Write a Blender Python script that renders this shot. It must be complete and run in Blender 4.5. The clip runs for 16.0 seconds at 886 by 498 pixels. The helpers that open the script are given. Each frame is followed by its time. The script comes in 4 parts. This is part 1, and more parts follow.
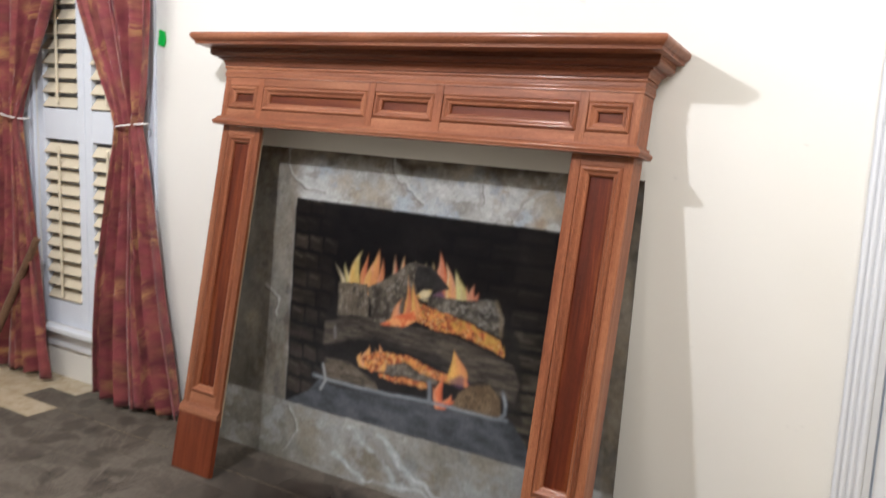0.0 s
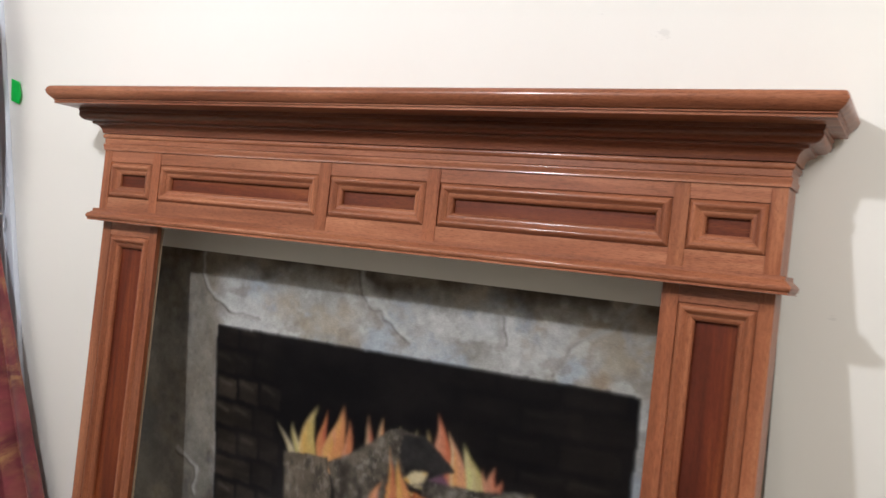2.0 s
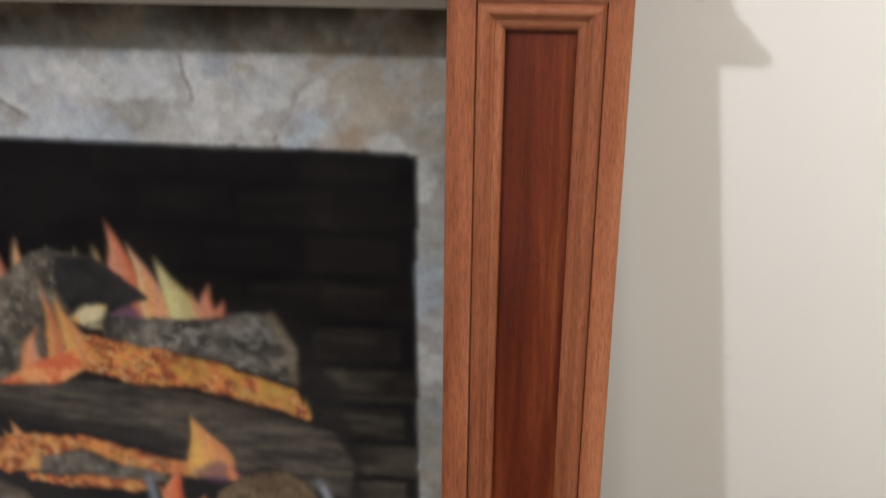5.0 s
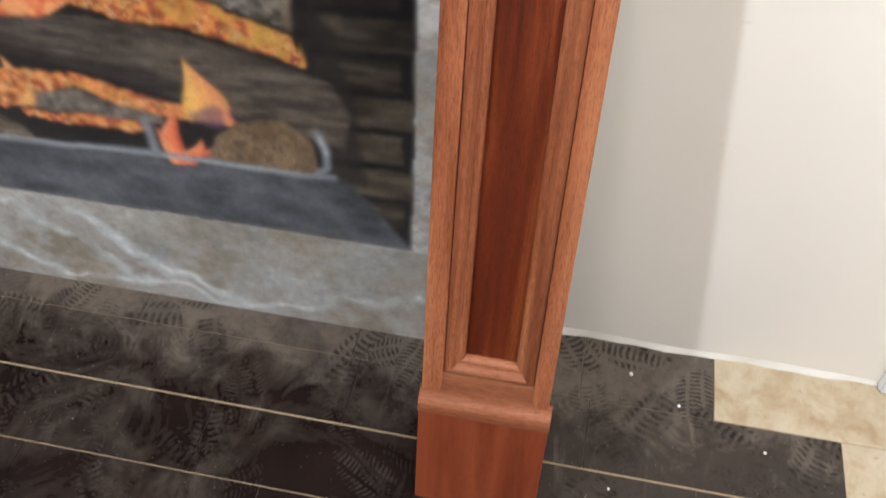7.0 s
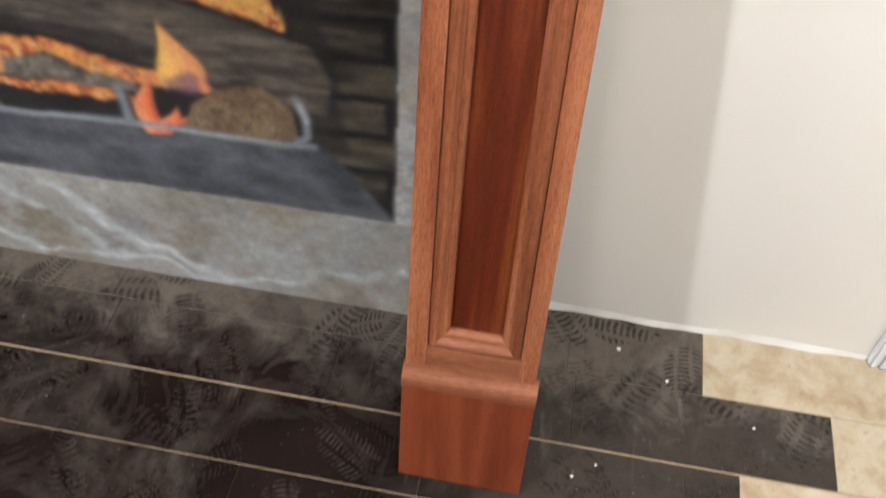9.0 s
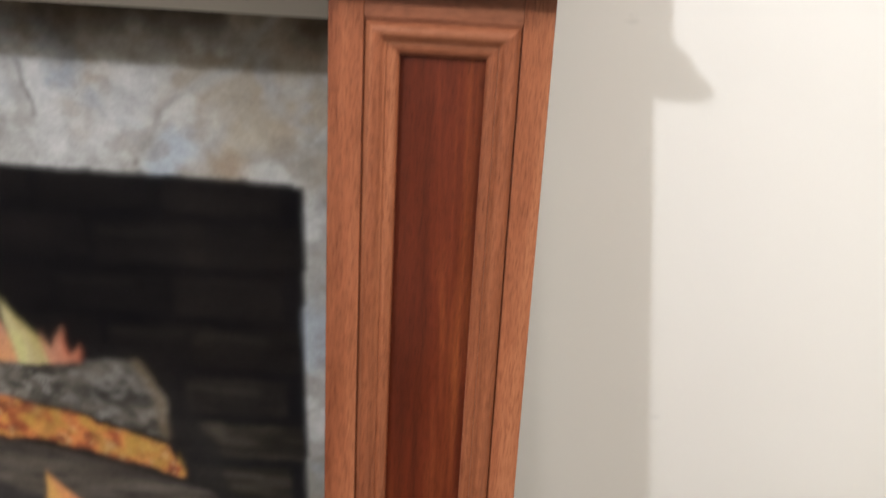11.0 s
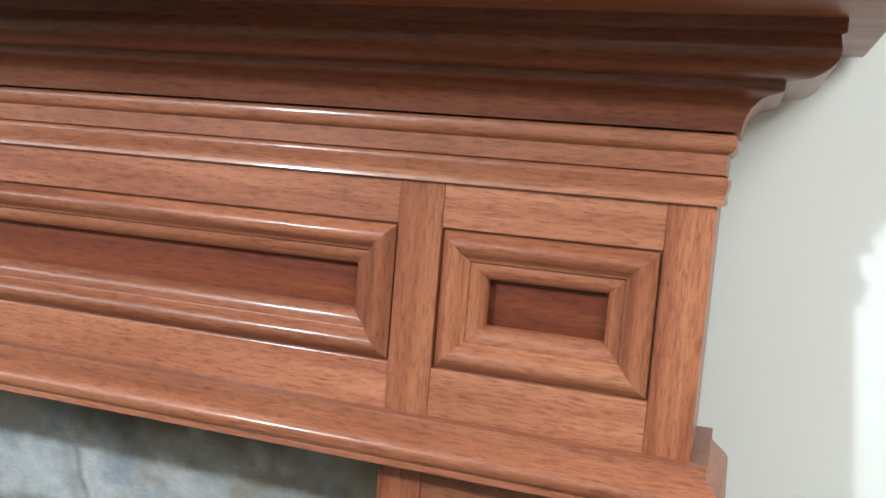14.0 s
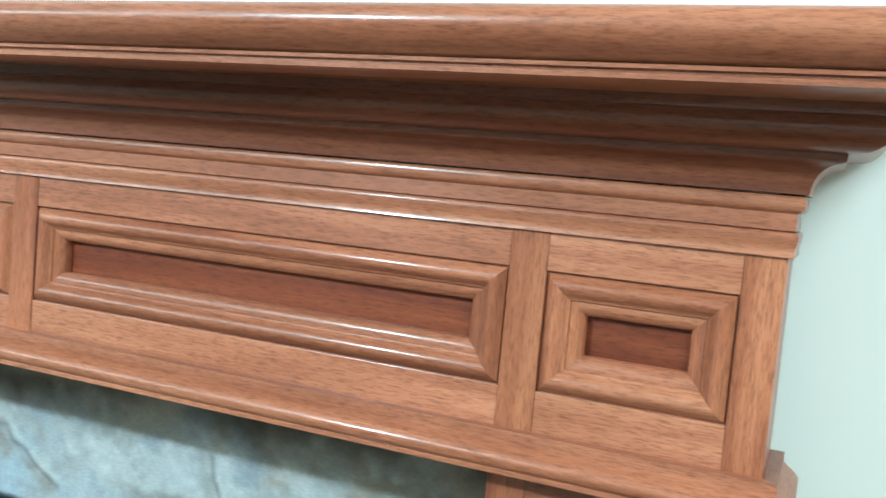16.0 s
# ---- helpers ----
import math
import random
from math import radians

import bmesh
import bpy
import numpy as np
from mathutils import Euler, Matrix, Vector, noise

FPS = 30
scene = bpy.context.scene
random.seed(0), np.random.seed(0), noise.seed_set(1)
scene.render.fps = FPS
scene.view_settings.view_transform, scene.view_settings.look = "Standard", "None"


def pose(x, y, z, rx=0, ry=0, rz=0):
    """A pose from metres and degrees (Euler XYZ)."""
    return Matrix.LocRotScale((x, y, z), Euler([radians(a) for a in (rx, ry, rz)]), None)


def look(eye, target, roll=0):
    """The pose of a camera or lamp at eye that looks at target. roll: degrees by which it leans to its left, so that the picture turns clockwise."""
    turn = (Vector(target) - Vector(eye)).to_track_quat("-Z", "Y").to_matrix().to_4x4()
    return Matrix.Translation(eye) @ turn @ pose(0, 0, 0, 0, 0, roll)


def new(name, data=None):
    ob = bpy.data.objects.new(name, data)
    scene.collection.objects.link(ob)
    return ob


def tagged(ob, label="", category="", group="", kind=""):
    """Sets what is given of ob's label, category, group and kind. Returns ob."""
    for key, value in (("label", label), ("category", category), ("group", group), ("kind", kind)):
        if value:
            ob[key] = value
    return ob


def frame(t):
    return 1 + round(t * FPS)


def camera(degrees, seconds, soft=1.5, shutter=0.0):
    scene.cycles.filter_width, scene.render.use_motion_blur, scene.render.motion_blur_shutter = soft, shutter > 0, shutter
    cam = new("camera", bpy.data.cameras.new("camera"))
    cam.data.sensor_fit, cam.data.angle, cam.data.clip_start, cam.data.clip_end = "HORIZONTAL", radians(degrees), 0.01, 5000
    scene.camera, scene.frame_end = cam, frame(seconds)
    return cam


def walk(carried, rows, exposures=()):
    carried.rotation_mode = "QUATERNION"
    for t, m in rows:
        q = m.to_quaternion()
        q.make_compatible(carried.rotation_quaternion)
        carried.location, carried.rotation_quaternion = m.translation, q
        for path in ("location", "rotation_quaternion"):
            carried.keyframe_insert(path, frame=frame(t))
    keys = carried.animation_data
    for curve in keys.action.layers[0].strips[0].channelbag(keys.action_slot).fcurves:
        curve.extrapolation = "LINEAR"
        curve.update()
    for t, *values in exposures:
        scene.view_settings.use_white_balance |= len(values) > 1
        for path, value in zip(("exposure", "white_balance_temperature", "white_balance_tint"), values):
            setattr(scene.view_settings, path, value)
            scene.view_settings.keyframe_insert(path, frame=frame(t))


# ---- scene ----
cam = camera(52.1, 16.0, 1.5, 0.5)
PATH = [
    (0.0, (0.2933, 0.3169, 1.5295), (-0.7722, 1.9752, 1.1908), 2.58),
    (0.5, (0.0536, 0.5753, 1.601), (-0.946, 2.2831, 1.3107), 2.57),
    (1.0, (-0.1469, 0.8053, 1.6526), (-1.0686, 2.5555, 1.3577), 1.66),
    (1.5, (-0.3155, 1.0633, 1.6797), (-1.2832, 2.7923, 1.407), 0.71),
    (2.0, (-0.4583, 1.2331, 1.6842), (-1.4196, 2.9598, 1.377), 1.03),
    (2.5, (-0.6549, 1.3546, 1.6793), (-1.4284, 3.178, 1.402), 1.18),
    (3.0, (-0.7689, 1.4561, 1.6852), (-1.3097, 3.3557, 1.3707), 1.31),
    (3.5, (-0.7635, 1.6291, 1.6755), (-1.1471, 3.5454, 1.2505), 0.34),
    (4.0, (-0.7515, 1.7685, 1.6534), (-1.1518, 3.6431, 1.0826), -0.32),
    (4.5, (-0.7646, 1.8512, 1.6034), (-1.0737, 3.6752, 0.8435), -0.95),
    (5.0, (-0.763, 1.9101, 1.5681), (-1.0484, 3.6448, 0.6145), -1.26),
    (5.2, (-0.744, 1.9089, 1.593), (-1.0377, 3.5828, 0.5386), -0.72),
    (7.3, (-0.7408, 1.9412, 1.5017), (-0.9724, 3.1729, -0.0568), 0.92),
    (7.5, (-0.744, 1.9409, 1.4918), (-0.9672, 3.1342, -0.0976), 1.02),
    (8.0, (-0.7458, 1.9364, 1.4756), (-0.952, 3.0778, -0.1537), 1.67),
    (8.2, (-0.7402, 1.9407, 1.4747), (-0.9481, 3.0744, -0.1598), 1.61),
    (10.5, (-0.7479, 1.9898, 1.5047), (-0.9028, 3.6565, 0.4101), 2.1),
    (11.0, (-0.7379, 2.1092, 1.5628), (-0.8823, 3.8349, 0.5623), 2.06),
    (11.5, (-0.7001, 2.2116, 1.5995), (-0.9483, 3.98, 0.6988), 1.75),
    (12.0, (-0.6598, 2.2999, 1.6326), (-1.0594, 4.0926, 0.841), 1.86),
    (12.5, (-0.6553, 2.3389, 1.6467), (-1.1309, 4.1509, 0.9463), 1.39),
    (13.0, (-0.6566, 2.3767, 1.6572), (-1.2075, 4.1839, 1.0011), 0.89),
    (13.5, (-0.6729, 2.3902, 1.6656), (-1.2635, 4.2068, 1.0729), 0.73),
    (14.0, (-0.6904, 2.3836, 1.6765), (-1.3101, 4.2056, 1.132), 1.22),
    (14.5, (-0.6954, 2.3574, 1.6818), (-1.3355, 4.1828, 1.1735), 1.55),
    (15.0, (-0.6841, 2.3221, 1.6912), (-1.3609, 4.1426, 1.2143), 1.71),
    (15.5, (-0.6726, 2.3022, 1.6999), (-1.3947, 4.1041, 1.2188), 1.41),
    (16.0, (-0.68, 2.2821, 1.7149), (-1.4611, 4.0561, 1.2222), 0.82),
]
walk(cam, [(t, look(eye, target, roll)) for t, eye, target, roll in PATH],
     exposures=[(0.0, 0.15, 6060, 11), (1.0, 0.04, 6060, 11), (1.5, -0.08, 6060, 11), (2.0, -0.14, 6060, 11), (2.5, -0.22, 6060, 11), (3.0, -0.30, 6060, 11), (3.5, -0.27, 6060, 12), (4.2, -0.05, 6060, 11), (5.0, -0.05, 6060, 11), (7.3, 0.52, 5990, 12), (8.2, 0.52, 5990, 12),
                (10.4, 0.33, 6060, 11), (11.2, 0.15, 6060, 11), (12.6, 0.0, 6060, 11), (13.4, 0.05, 5750, 8), (14.2, 0.46, 5250, -4), (15.2, 0.64, 4680, -20), (16.0, 0.68, 4720, -18)])

# ---- world, lamps ----
world = bpy.data.worlds.new("world")
scene.world = world
world.use_nodes = True
world.node_tree.nodes["Background"].inputs[0].default_value = (0.9, 0.95, 1.0, 1)
world.node_tree.nodes["Background"].inputs[1].default_value = 0.3


def lamp(name, kind, place, target, power, size, colour):
    data = bpy.data.lights.new(name, kind)
    data.energy, data.color = power, colour
    if kind == "AREA":
        data.shape, data.size = "DISK", size
    else:
        data.shadow_soft_size = size
    ob = new(name, data)
    ob.matrix_world = look(place, target)
    return ob


KEY = (-1.96, 1.41, 2.68)
lamp("ceiling_bulb", "POINT", KEY, (KEY[0], KEY[1] + 0.01, 0), 116, 0.042, (1.0, 0.985, 0.97))
# soft fill lamps added below the ceiling, no fitting seen there
lamp("ceiling_panel", "AREA", (0.35, 1.9, 2.69), (0.35, 1.91, 0), 47, 1.1, (1.0, 0.935, 0.85))
lamp("ceiling_panel", "AREA", (-3.3, 1.4, 2.69), (-3.3, 1.41, 0), 32, 1.1, (1.0, 0.935, 0.85))
lamp("ceiling_panel", "AREA", (-0.8, -0.6, 2.69), (-0.8, -0.59, 0), 8, 1.5, (1.0, 0.935, 0.85))

# ---- materials ----


def material(name, rough=0.5, metal=0.0, coat=0.0):
    m = bpy.data.materials.new(name)
    m.use_nodes = True
    n, l = m.node_tree.nodes, m.node_tree.links
    b = n["Principled BSDF"]
    b.inputs["Roughness"].default_value, b.inputs["Metallic"].default_value = rough, metal
    b.inputs["Coat Weight"].default_value = coat
    b.inputs["Coat Roughness"].default_value = 0.14
    return m, n, l, b


def coords(n, l, scale=(1, 1, 1), shift=True):
    """Object coordinates, stretched, each object shifted by its own random amount."""
    tc = n.new("ShaderNodeTexCoord")
    mp = n.new("ShaderNodeMapping")
    mp.inputs["Scale"].default_value = scale
    l.new(tc.outputs["Object"], mp.inputs["Vector"])
    if shift:
        info = n.new("ShaderNodeObjectInfo")
        mul = n.new("ShaderNodeVectorMath")
        mul.operation = "SCALE"
        mul.inputs[0].default_value = (37.0, 19.0, 53.0)
        l.new(info.outputs["Random"], mul.inputs["Scale"])
        l.new(mul.outputs[0], mp.inputs["Location"])
    return mp.outputs[0]


def noise_at(n, l, vec, scale, detail=4.0, rough=0.55, distort=0.0):
    t = n.new("ShaderNodeTexNoise")
    t.inputs["Scale"].default_value, t.inputs["Detail"].default_value = scale, detail
    t.inputs["Roughness"].default_value, t.inputs["Distortion"].default_value = rough, distort
    l.new(vec, t.inputs["Vector"])
    return t.outputs["Fac"]


def ramp(n, l, fac, stops):
    r = n.new("ShaderNodeValToRGB")
    e = r.color_ramp.elements
    while len(e) < len(stops):
        e.new(0.5)
    for k, (p, c) in enumerate(stops):
        e[k].position, e[k].color = p, (*c, 1) if len(c) == 3 else c
    l.new(fac, r.inputs[0])
    return r.outputs[0]


def grey(a, b):
    return [(a, (0, 0, 0)), (b, (1, 1, 1))]


def mix(n, l, fac, a, b, how="MIX"):
    m = n.new("ShaderNodeMix")
    m.data_type, m.blend_type = "RGBA", how
    for sock, v in ((m.inputs[0], fac), (m.inputs[6], a), (m.inputs[7], b)):
        if hasattr(v, "is_linked"):
            l.new(v, sock)
        elif isinstance(v, (int, float)):
            sock.default_value = v
        else:
            sock.default_value = (*v, 1)
    return m.outputs[2]


def bump(n, l, b, height, strength=0.2, distance=0.002):
    k = n.new("ShaderNodeBump")
    k.inputs["Strength"].default_value, k.inputs["Distance"].default_value = strength, distance
    l.new(height, k.inputs["Height"])
    l.new(k.outputs[0], b.inputs["Normal"])


def wood(name, dark, mid, light, along, gloss=0.38, coat=0.3, pores=0.8):
    """Varnished mahogany: fine pores and streaks drawn out along one local axis."""
    m, n, l, b = material(name, gloss, 0, coat)
    b.inputs["Specular IOR Level"].default_value = 0.22
    st = [1.0, 1.0, 1.0]
    st[along] = 0.055
    broad = noise_at(n, l, coords(n, l, st), 26, 4, 0.6, 0.6)
    sp = [1.0, 1.0, 1.0]
    sp[along] = 0.10
    pore = noise_at(n, l, coords(n, l, sp), 1100, 2, 0.55)
    sf = [1.0, 1.0, 1.0]
    sf[along] = 0.13
    fleck = noise_at(n, l, coords(n, l, sf), 430, 4, 0.62, 0.25)
    sr = [1.0, 1.0, 1.0]
    sr[along] = 0.16
    ribbon = noise_at(n, l, coords(n, l, sr), 24, 3, 0.5, 0.5)
    base = ramp(n, l, broad, [(0.28, dark), (0.5, mid), (0.74, light)])
    rib = ramp(n, l, ribbon, [(0.3, (0.84, 0.80, 0.77)), (0.7, (1.10, 1.09, 1.07))])
    c = mix(n, l, 0.8, base, rib, "MULTIPLY")
    pm = ramp(n, l, pore, [(0.34, (0.62, 0.55, 0.5)), (0.47, (1, 1, 1))])
    c = mix(n, l, pores, c, pm, "MULTIPLY")
    fm = ramp(n, l, fleck, [(0.3, (0.56, 0.48, 0.43)), (0.46, (0.95, 0.94, 0.93)), (0.7, (1.18, 1.18, 1.17))])
    c = mix(n, l, pores, c, fm, "MULTIPLY")
    info = n.new("ShaderNodeObjectInfo")
    tone = ramp(n, l, info.outputs["Random"], [(0.0, (0.86, 0.84, 0.82)), (1.0, (1.12, 1.14, 1.15))])
    c = mix(n, l, 1.0, c, tone, "MULTIPLY")
    l.new(c, b.inputs["Base Color"])
    rr = ramp(n, l, ribbon, [(0.3, (gloss * 0.85,) * 3), (0.7, (gloss * 1.2,) * 3)])
    l.new(rr, b.inputs["Roughness"])
    bump(n, l, b, pore, 0.12, 0.0006)
    return m


LIGHT_WOOD = ((0.172, 0.055, 0.027), (0.280, 0.104, 0.053), (0.395, 0.170, 0.090))
UPRIGHT_WOOD = ((0.160, 0.046, 0.020), (0.265, 0.090, 0.041), (0.380, 0.154, 0.075))
# crown: same mahogany darkened, the shade below the shelf put into its colour
SHADED_CROWN_WOOD = ((0.100, 0.029, 0.014), (0.165, 0.053, 0.027), (0.240, 0.090, 0.047))
DARK_WOOD = ((0.055, 0.010, 0.0035), (0.118, 0.0245, 0.0075), (0.210, 0.060, 0.017))
wood_x = wood("mahogany_along", *LIGHT_WOOD, 0)
wood_z = wood("mahogany_upright", *UPRIGHT_WOOD, 2)
shaded_crown_wood = wood("mahogany_crown_shaded", *SHADED_CROWN_WOOD, 0)
wood_y = wood("mahogany_return", *LIGHT_WOOD, 1)
panel_x = wood("stained_panel_along", *DARK_WOOD, 0, 0.46, 0.08, 0.8)
panel_z = wood("stained_panel_upright", (0.052, 0.008, 0.003), (0.108, 0.019, 0.006), (0.215, 0.058, 0.015), 2, 0.46, 0.08, 0.7)
plinth_wood = wood("stained_plinth", (0.135, 0.028, 0.011), (0.182, 0.041, 0.016), (0.235, 0.062, 0.026), 2, 0.38, 0.25, 0.3)
raw_wood = wood("raw_pine", (0.42, 0.33, 0.22), (0.5, 0.4, 0.28), (0.58, 0.48, 0.35), 2, 0.7, 0.0)
pole_wood = wood("worn_pole_wood", (0.10, 0.055, 0.035), (0.15, 0.085, 0.052), (0.2, 0.12, 0.075), 2, 0.6, 0.0)


def plaster(name, colour, stain, rough=0.6, relief=0.1):
    m, n, l, b = material(name, rough)
    v = coords(n, l, shift=False)
    big = noise_at(n, l, v, 1.3, 3)
    fine = noise_at(n, l, v, 220, 3)
    spots = noise_at(n, l, coords(n, l, (1.0, 1, 2.2), False), 11, 5, 0.65)
    c = mix(n, l, ramp(n, l, big, grey(0.3, 0.75)), colour, stain)
    c = mix(n, l, ramp(n, l, spots, [(0.70, (0, 0, 0)), (0.73, (0.35, 0.35, 0.35))]), c, tuple(0.72 * k for k in colour))
    l.new(c, b.inputs["Base Color"])
    bump(n, l, b, fine, relief, 0.001)
    return m


wall_paint = plaster("cream_wall_paint", (0.80, 0.785, 0.740), (0.775, 0.752, 0.70))
ceiling_paint = plaster("white_ceiling_paint", (0.8, 0.79, 0.76), (0.76, 0.75, 0.72))
white_gloss = plaster("white_gloss_paint", (0.78, 0.8, 0.84), (0.72, 0.74, 0.79), 0.32, 0.03)
shutter_white = plaster("shutter_white_paint", (0.74, 0.78, 0.86), (0.7, 0.74, 0.82), 0.4, 0.03)
louvre_cream = plaster("louvre_cream_paint", (0.74, 0.66, 0.5), (0.68, 0.6, 0.46), 0.45, 0.03)
cord_white = plaster("cord_white", (0.75, 0.72, 0.7), (0.65, 0.62, 0.6), 0.8)
caulk_white = plaster("caulk_white", (0.78, 0.78, 0.76), (0.66, 0.64, 0.58), 0.6, 0.4)


def plain(name, colour, rough=0.6):
    m, n, l, b = material(name, rough)
    f = noise_at(n, l, coords(n, l), 60, 4)
    l.new(mix(n, l, f, tuple(0.8 * k for k in colour), tuple(1.15 * k for k in colour)), b.inputs["Base Color"])
    return m


green_tape = plain("green_tape", (0.01, 0.55, 0.07), 0.5)
grime = plain("grime", (0.05, 0.045, 0.04), 0.8)
grout = plain("tan_grout", (0.33, 0.25, 0.16), 0.9)
board_back = plain("board_edge", (0.10, 0.085, 0.07), 0.8)


def slate():
    """Dark glazed floor plank with a film of dust, shoe-tread prints and wiped patches."""
    m, n, l, b = material("dark_dusty_plank", 0.3)
    b.inputs["Specular IOR Level"].default_value = 0.16
    pos = n.new("ShaderNodeNewGeometry").outputs["Position"]

    def calc(op, a, c=None, d=None):
        k = n.new("ShaderNodeMath")
        k.operation = op
        for sock, v in zip(k.inputs, (a, c, d)):
            if hasattr(v, "is_linked"):
                l.new(v, sock)
            elif v is not None:
                sock.default_value = v
        return k.outputs[0]

    def split(v):
        k = n.new("ShaderNodeSeparateXYZ")
        l.new(v, k.inputs[0])
        return k.outputs

    def fade(v, a, c, lo=0.0, hi=1.0):
        k = n.new("ShaderNodeMapRange")
        k.interpolation_type = "SMOOTHSTEP"
        for sock, q in zip(k.inputs[1:5], (a, c, lo, hi)):
            sock.default_value = q
        l.new(v, k.inputs[0])
        return k.outputs[0]

    def prints(scale, shift, pitch):
        """Oval shoe prints, one to a cell, each of curved bars broken into blocks."""
        mv = n.new("ShaderNodeVectorMath")
        mv.operation = "ADD"
        mv.inputs[1].default_value = (shift, 0.7 * shift, 0.0)
        l.new(pos, mv.inputs[0])
        cell = n.new("ShaderNodeTexVoronoi")
        cell.voronoi_dimensions = "2D"
        cell.inputs["Scale"].default_value = scale
        l.new(mv.outputs[0], cell.inputs["Vector"])
        off = n.new("ShaderNodeVectorMath")
        off.operation = "SUBTRACT"
        l.new(mv.outputs[0], off.inputs[0])
        l.new(cell.outputs["Position"], off.inputs[1])
        x, y, _ = split(off.outputs[0])
        seed = split(cell.outputs["Color"])
        turn = calc("MULTIPLY", seed[0], math.tau)
        co, si = calc("COSINE", turn), calc("SINE", turn)
        u = calc("ADD", calc("MULTIPLY", x, co), calc("MULTIPLY", y, si))
        v = calc("SUBTRACT", calc("MULTIPLY", y, co), calc("MULTIPLY", x, si))
        bend = calc("MULTIPLY", calc("MULTIPLY", v, v), 7.0)
        wob = calc("MULTIPLY", noise_at(n, l, pos, 40, 3, 0.6), 0.012)
        wave = calc("SINE", calc("MULTIPLY", calc("ADD", calc("ADD", u, bend), wob), math.tau / pitch))
        gaps = calc("SINE", calc("MULTIPLY", calc("ADD", v, wob), math.tau / (3.1 * pitch)))
        bars = calc("MULTIPLY", fade(wave, -0.35, 0.35), fade(gaps, -0.85, -0.45))
        far = calc("ADD", calc("POWER", calc("DIVIDE", calc("ABSOLUTE", u), 0.085), 2.0), calc("POWER", calc("DIVIDE", calc("ABSOLUTE", v), 0.046), 2.0))
        rag = calc("ADD", far, calc("MULTIPLY", noise_at(n, l, pos, 24, 4, 0.65), 1.5))
        inside = fade(rag, 1.65, 1.25)
        return calc("MULTIPLY", calc("MULTIPLY", bars, inside), fade(seed[1], 0.15, 0.75)), calc("MULTIPLY", inside, fade(seed[2], 0.35, 0.7))

    base = ramp(n, l, noise_at(n, l, pos, 5, 5, 0.6), [(0.3, (0.0045, 0.0024, 0.0022)), (0.7, (0.014, 0.0078, 0.0066))])
    cloud = noise_at(n, l, pos, 4.2, 5, 0.65, 1.2)
    fuzz = noise_at(n, l, pos, 34, 6, 0.75, 0.8)
    x, y, _ = split(pos)
    # film left where nobody walks: along the wall, under the window, east of the leg
    wander = calc("MULTIPLY", calc("SUBTRACT", noise_at(n, l, pos, 7, 4, 0.7, 1.2), 0.5), 0.42)
    wall_side = fade(calc("ADD", y, wander), 2.78, 2.95, 0.0, 0.62)
    west = fade(x, -1.75, -2.5, 0.0, 0.72)
    east = fade(calc("ADD", x, wander), -0.92, -0.68, 0.0, 0.20)
    film = calc("MAXIMUM", calc("MAXIMUM", wall_side, west), east)
    film = calc("MAXIMUM", film, fade(cloud, 0.48, 0.72, 0.01, 0.29))
    film = calc("MULTIPLY", film, fade(fuzz, 0.22, 0.60, 0.55, 1.1))
    bars_a, wiped_a = prints(6.2, 0.0, 0.0125)
    bars_b, wiped_b = prints(7.4, 3.3, 0.0095)
    bars_c, wiped_c = prints(5.1, 8.1, 0.015)
    bars = calc("MAXIMUM", calc("MAXIMUM", bars_a, bars_b), bars_c)
    wiped = calc("MAXIMUM", wiped_a, wiped_c)
    film = calc("MULTIPLY", film, calc("SUBTRACT", 1.0, calc("MULTIPLY", wiped, 0.30)))
    # treads lift the dust where it is thick and leave it where the glaze is clean
    film = calc("ADD", calc("MULTIPLY", film, calc("SUBTRACT", 1.0, calc("MULTIPLY", bars, 0.85))),
                calc("MULTIPLY", calc("MULTIPLY", bars, 0.22), fade(fuzz, 0.38, 0.62)))
    smear_at = n.new("ShaderNodeMapping")
    smear_at.inputs["Rotation"].default_value = (0, 0, 0.9)
    smear_at.inputs["Scale"].default_value = (1.0, 0.16, 1.0)
    l.new(pos, smear_at.inputs["Vector"])
    smear = fade(noise_at(n, l, smear_at.outputs[0], 34, 4, 0.6, 0.4), 0.60, 0.78, 0.0, 0.30)
    film = calc("MINIMUM", calc("ADD", film, calc("MULTIPLY", smear, fade(cloud, 0.42, 0.6))), 1.0)
    c = mix(n, l, film, base, (0.150, 0.128, 0.104))
    speck = noise_at(n, l, pos, 150, 3, 0.6)
    c = mix(n, l, ramp(n, l, speck, [(0.68, (0, 0, 0)), (0.74, (0.45, 0.45, 0.45))]), c, (0.42, 0.4, 0.36))
    l.new(c, b.inputs["Base Color"])
    l.new(ramp(n, l, film, [(0.0, (0.26, 0.26, 0.26)), (0.5, (0.7, 0.7, 0.7))]), b.inputs["Roughness"])
    bump(n, l, b, cloud, 0.08, 0.001)
    return m


def travertine():
    m, n, l, b = material("cream_travertine", 0.38)
    pos = n.new("ShaderNodeNewGeometry").outputs["Position"]
    c = ramp(n, l, noise_at(n, l, pos, 13, 7, 0.7, 0.3), [(0.3, (0.29, 0.20, 0.105)), (0.5, (0.41, 0.34, 0.23)), (0.72, (0.50, 0.45, 0.35))])
    pit = ramp(n, l, noise_at(n, l, pos, 45, 4, 0.6), [(0.62, (0, 0, 0)), (0.72, (0.7, 0.7, 0.7))])
    c = mix(n, l, pit, c, (0.3, 0.21, 0.12))
    l.new(c, b.inputs["Base Color"])
    bump(n, l, b, noise_at(n, l, pos, 60, 3), 0.1, 0.001)
    return m


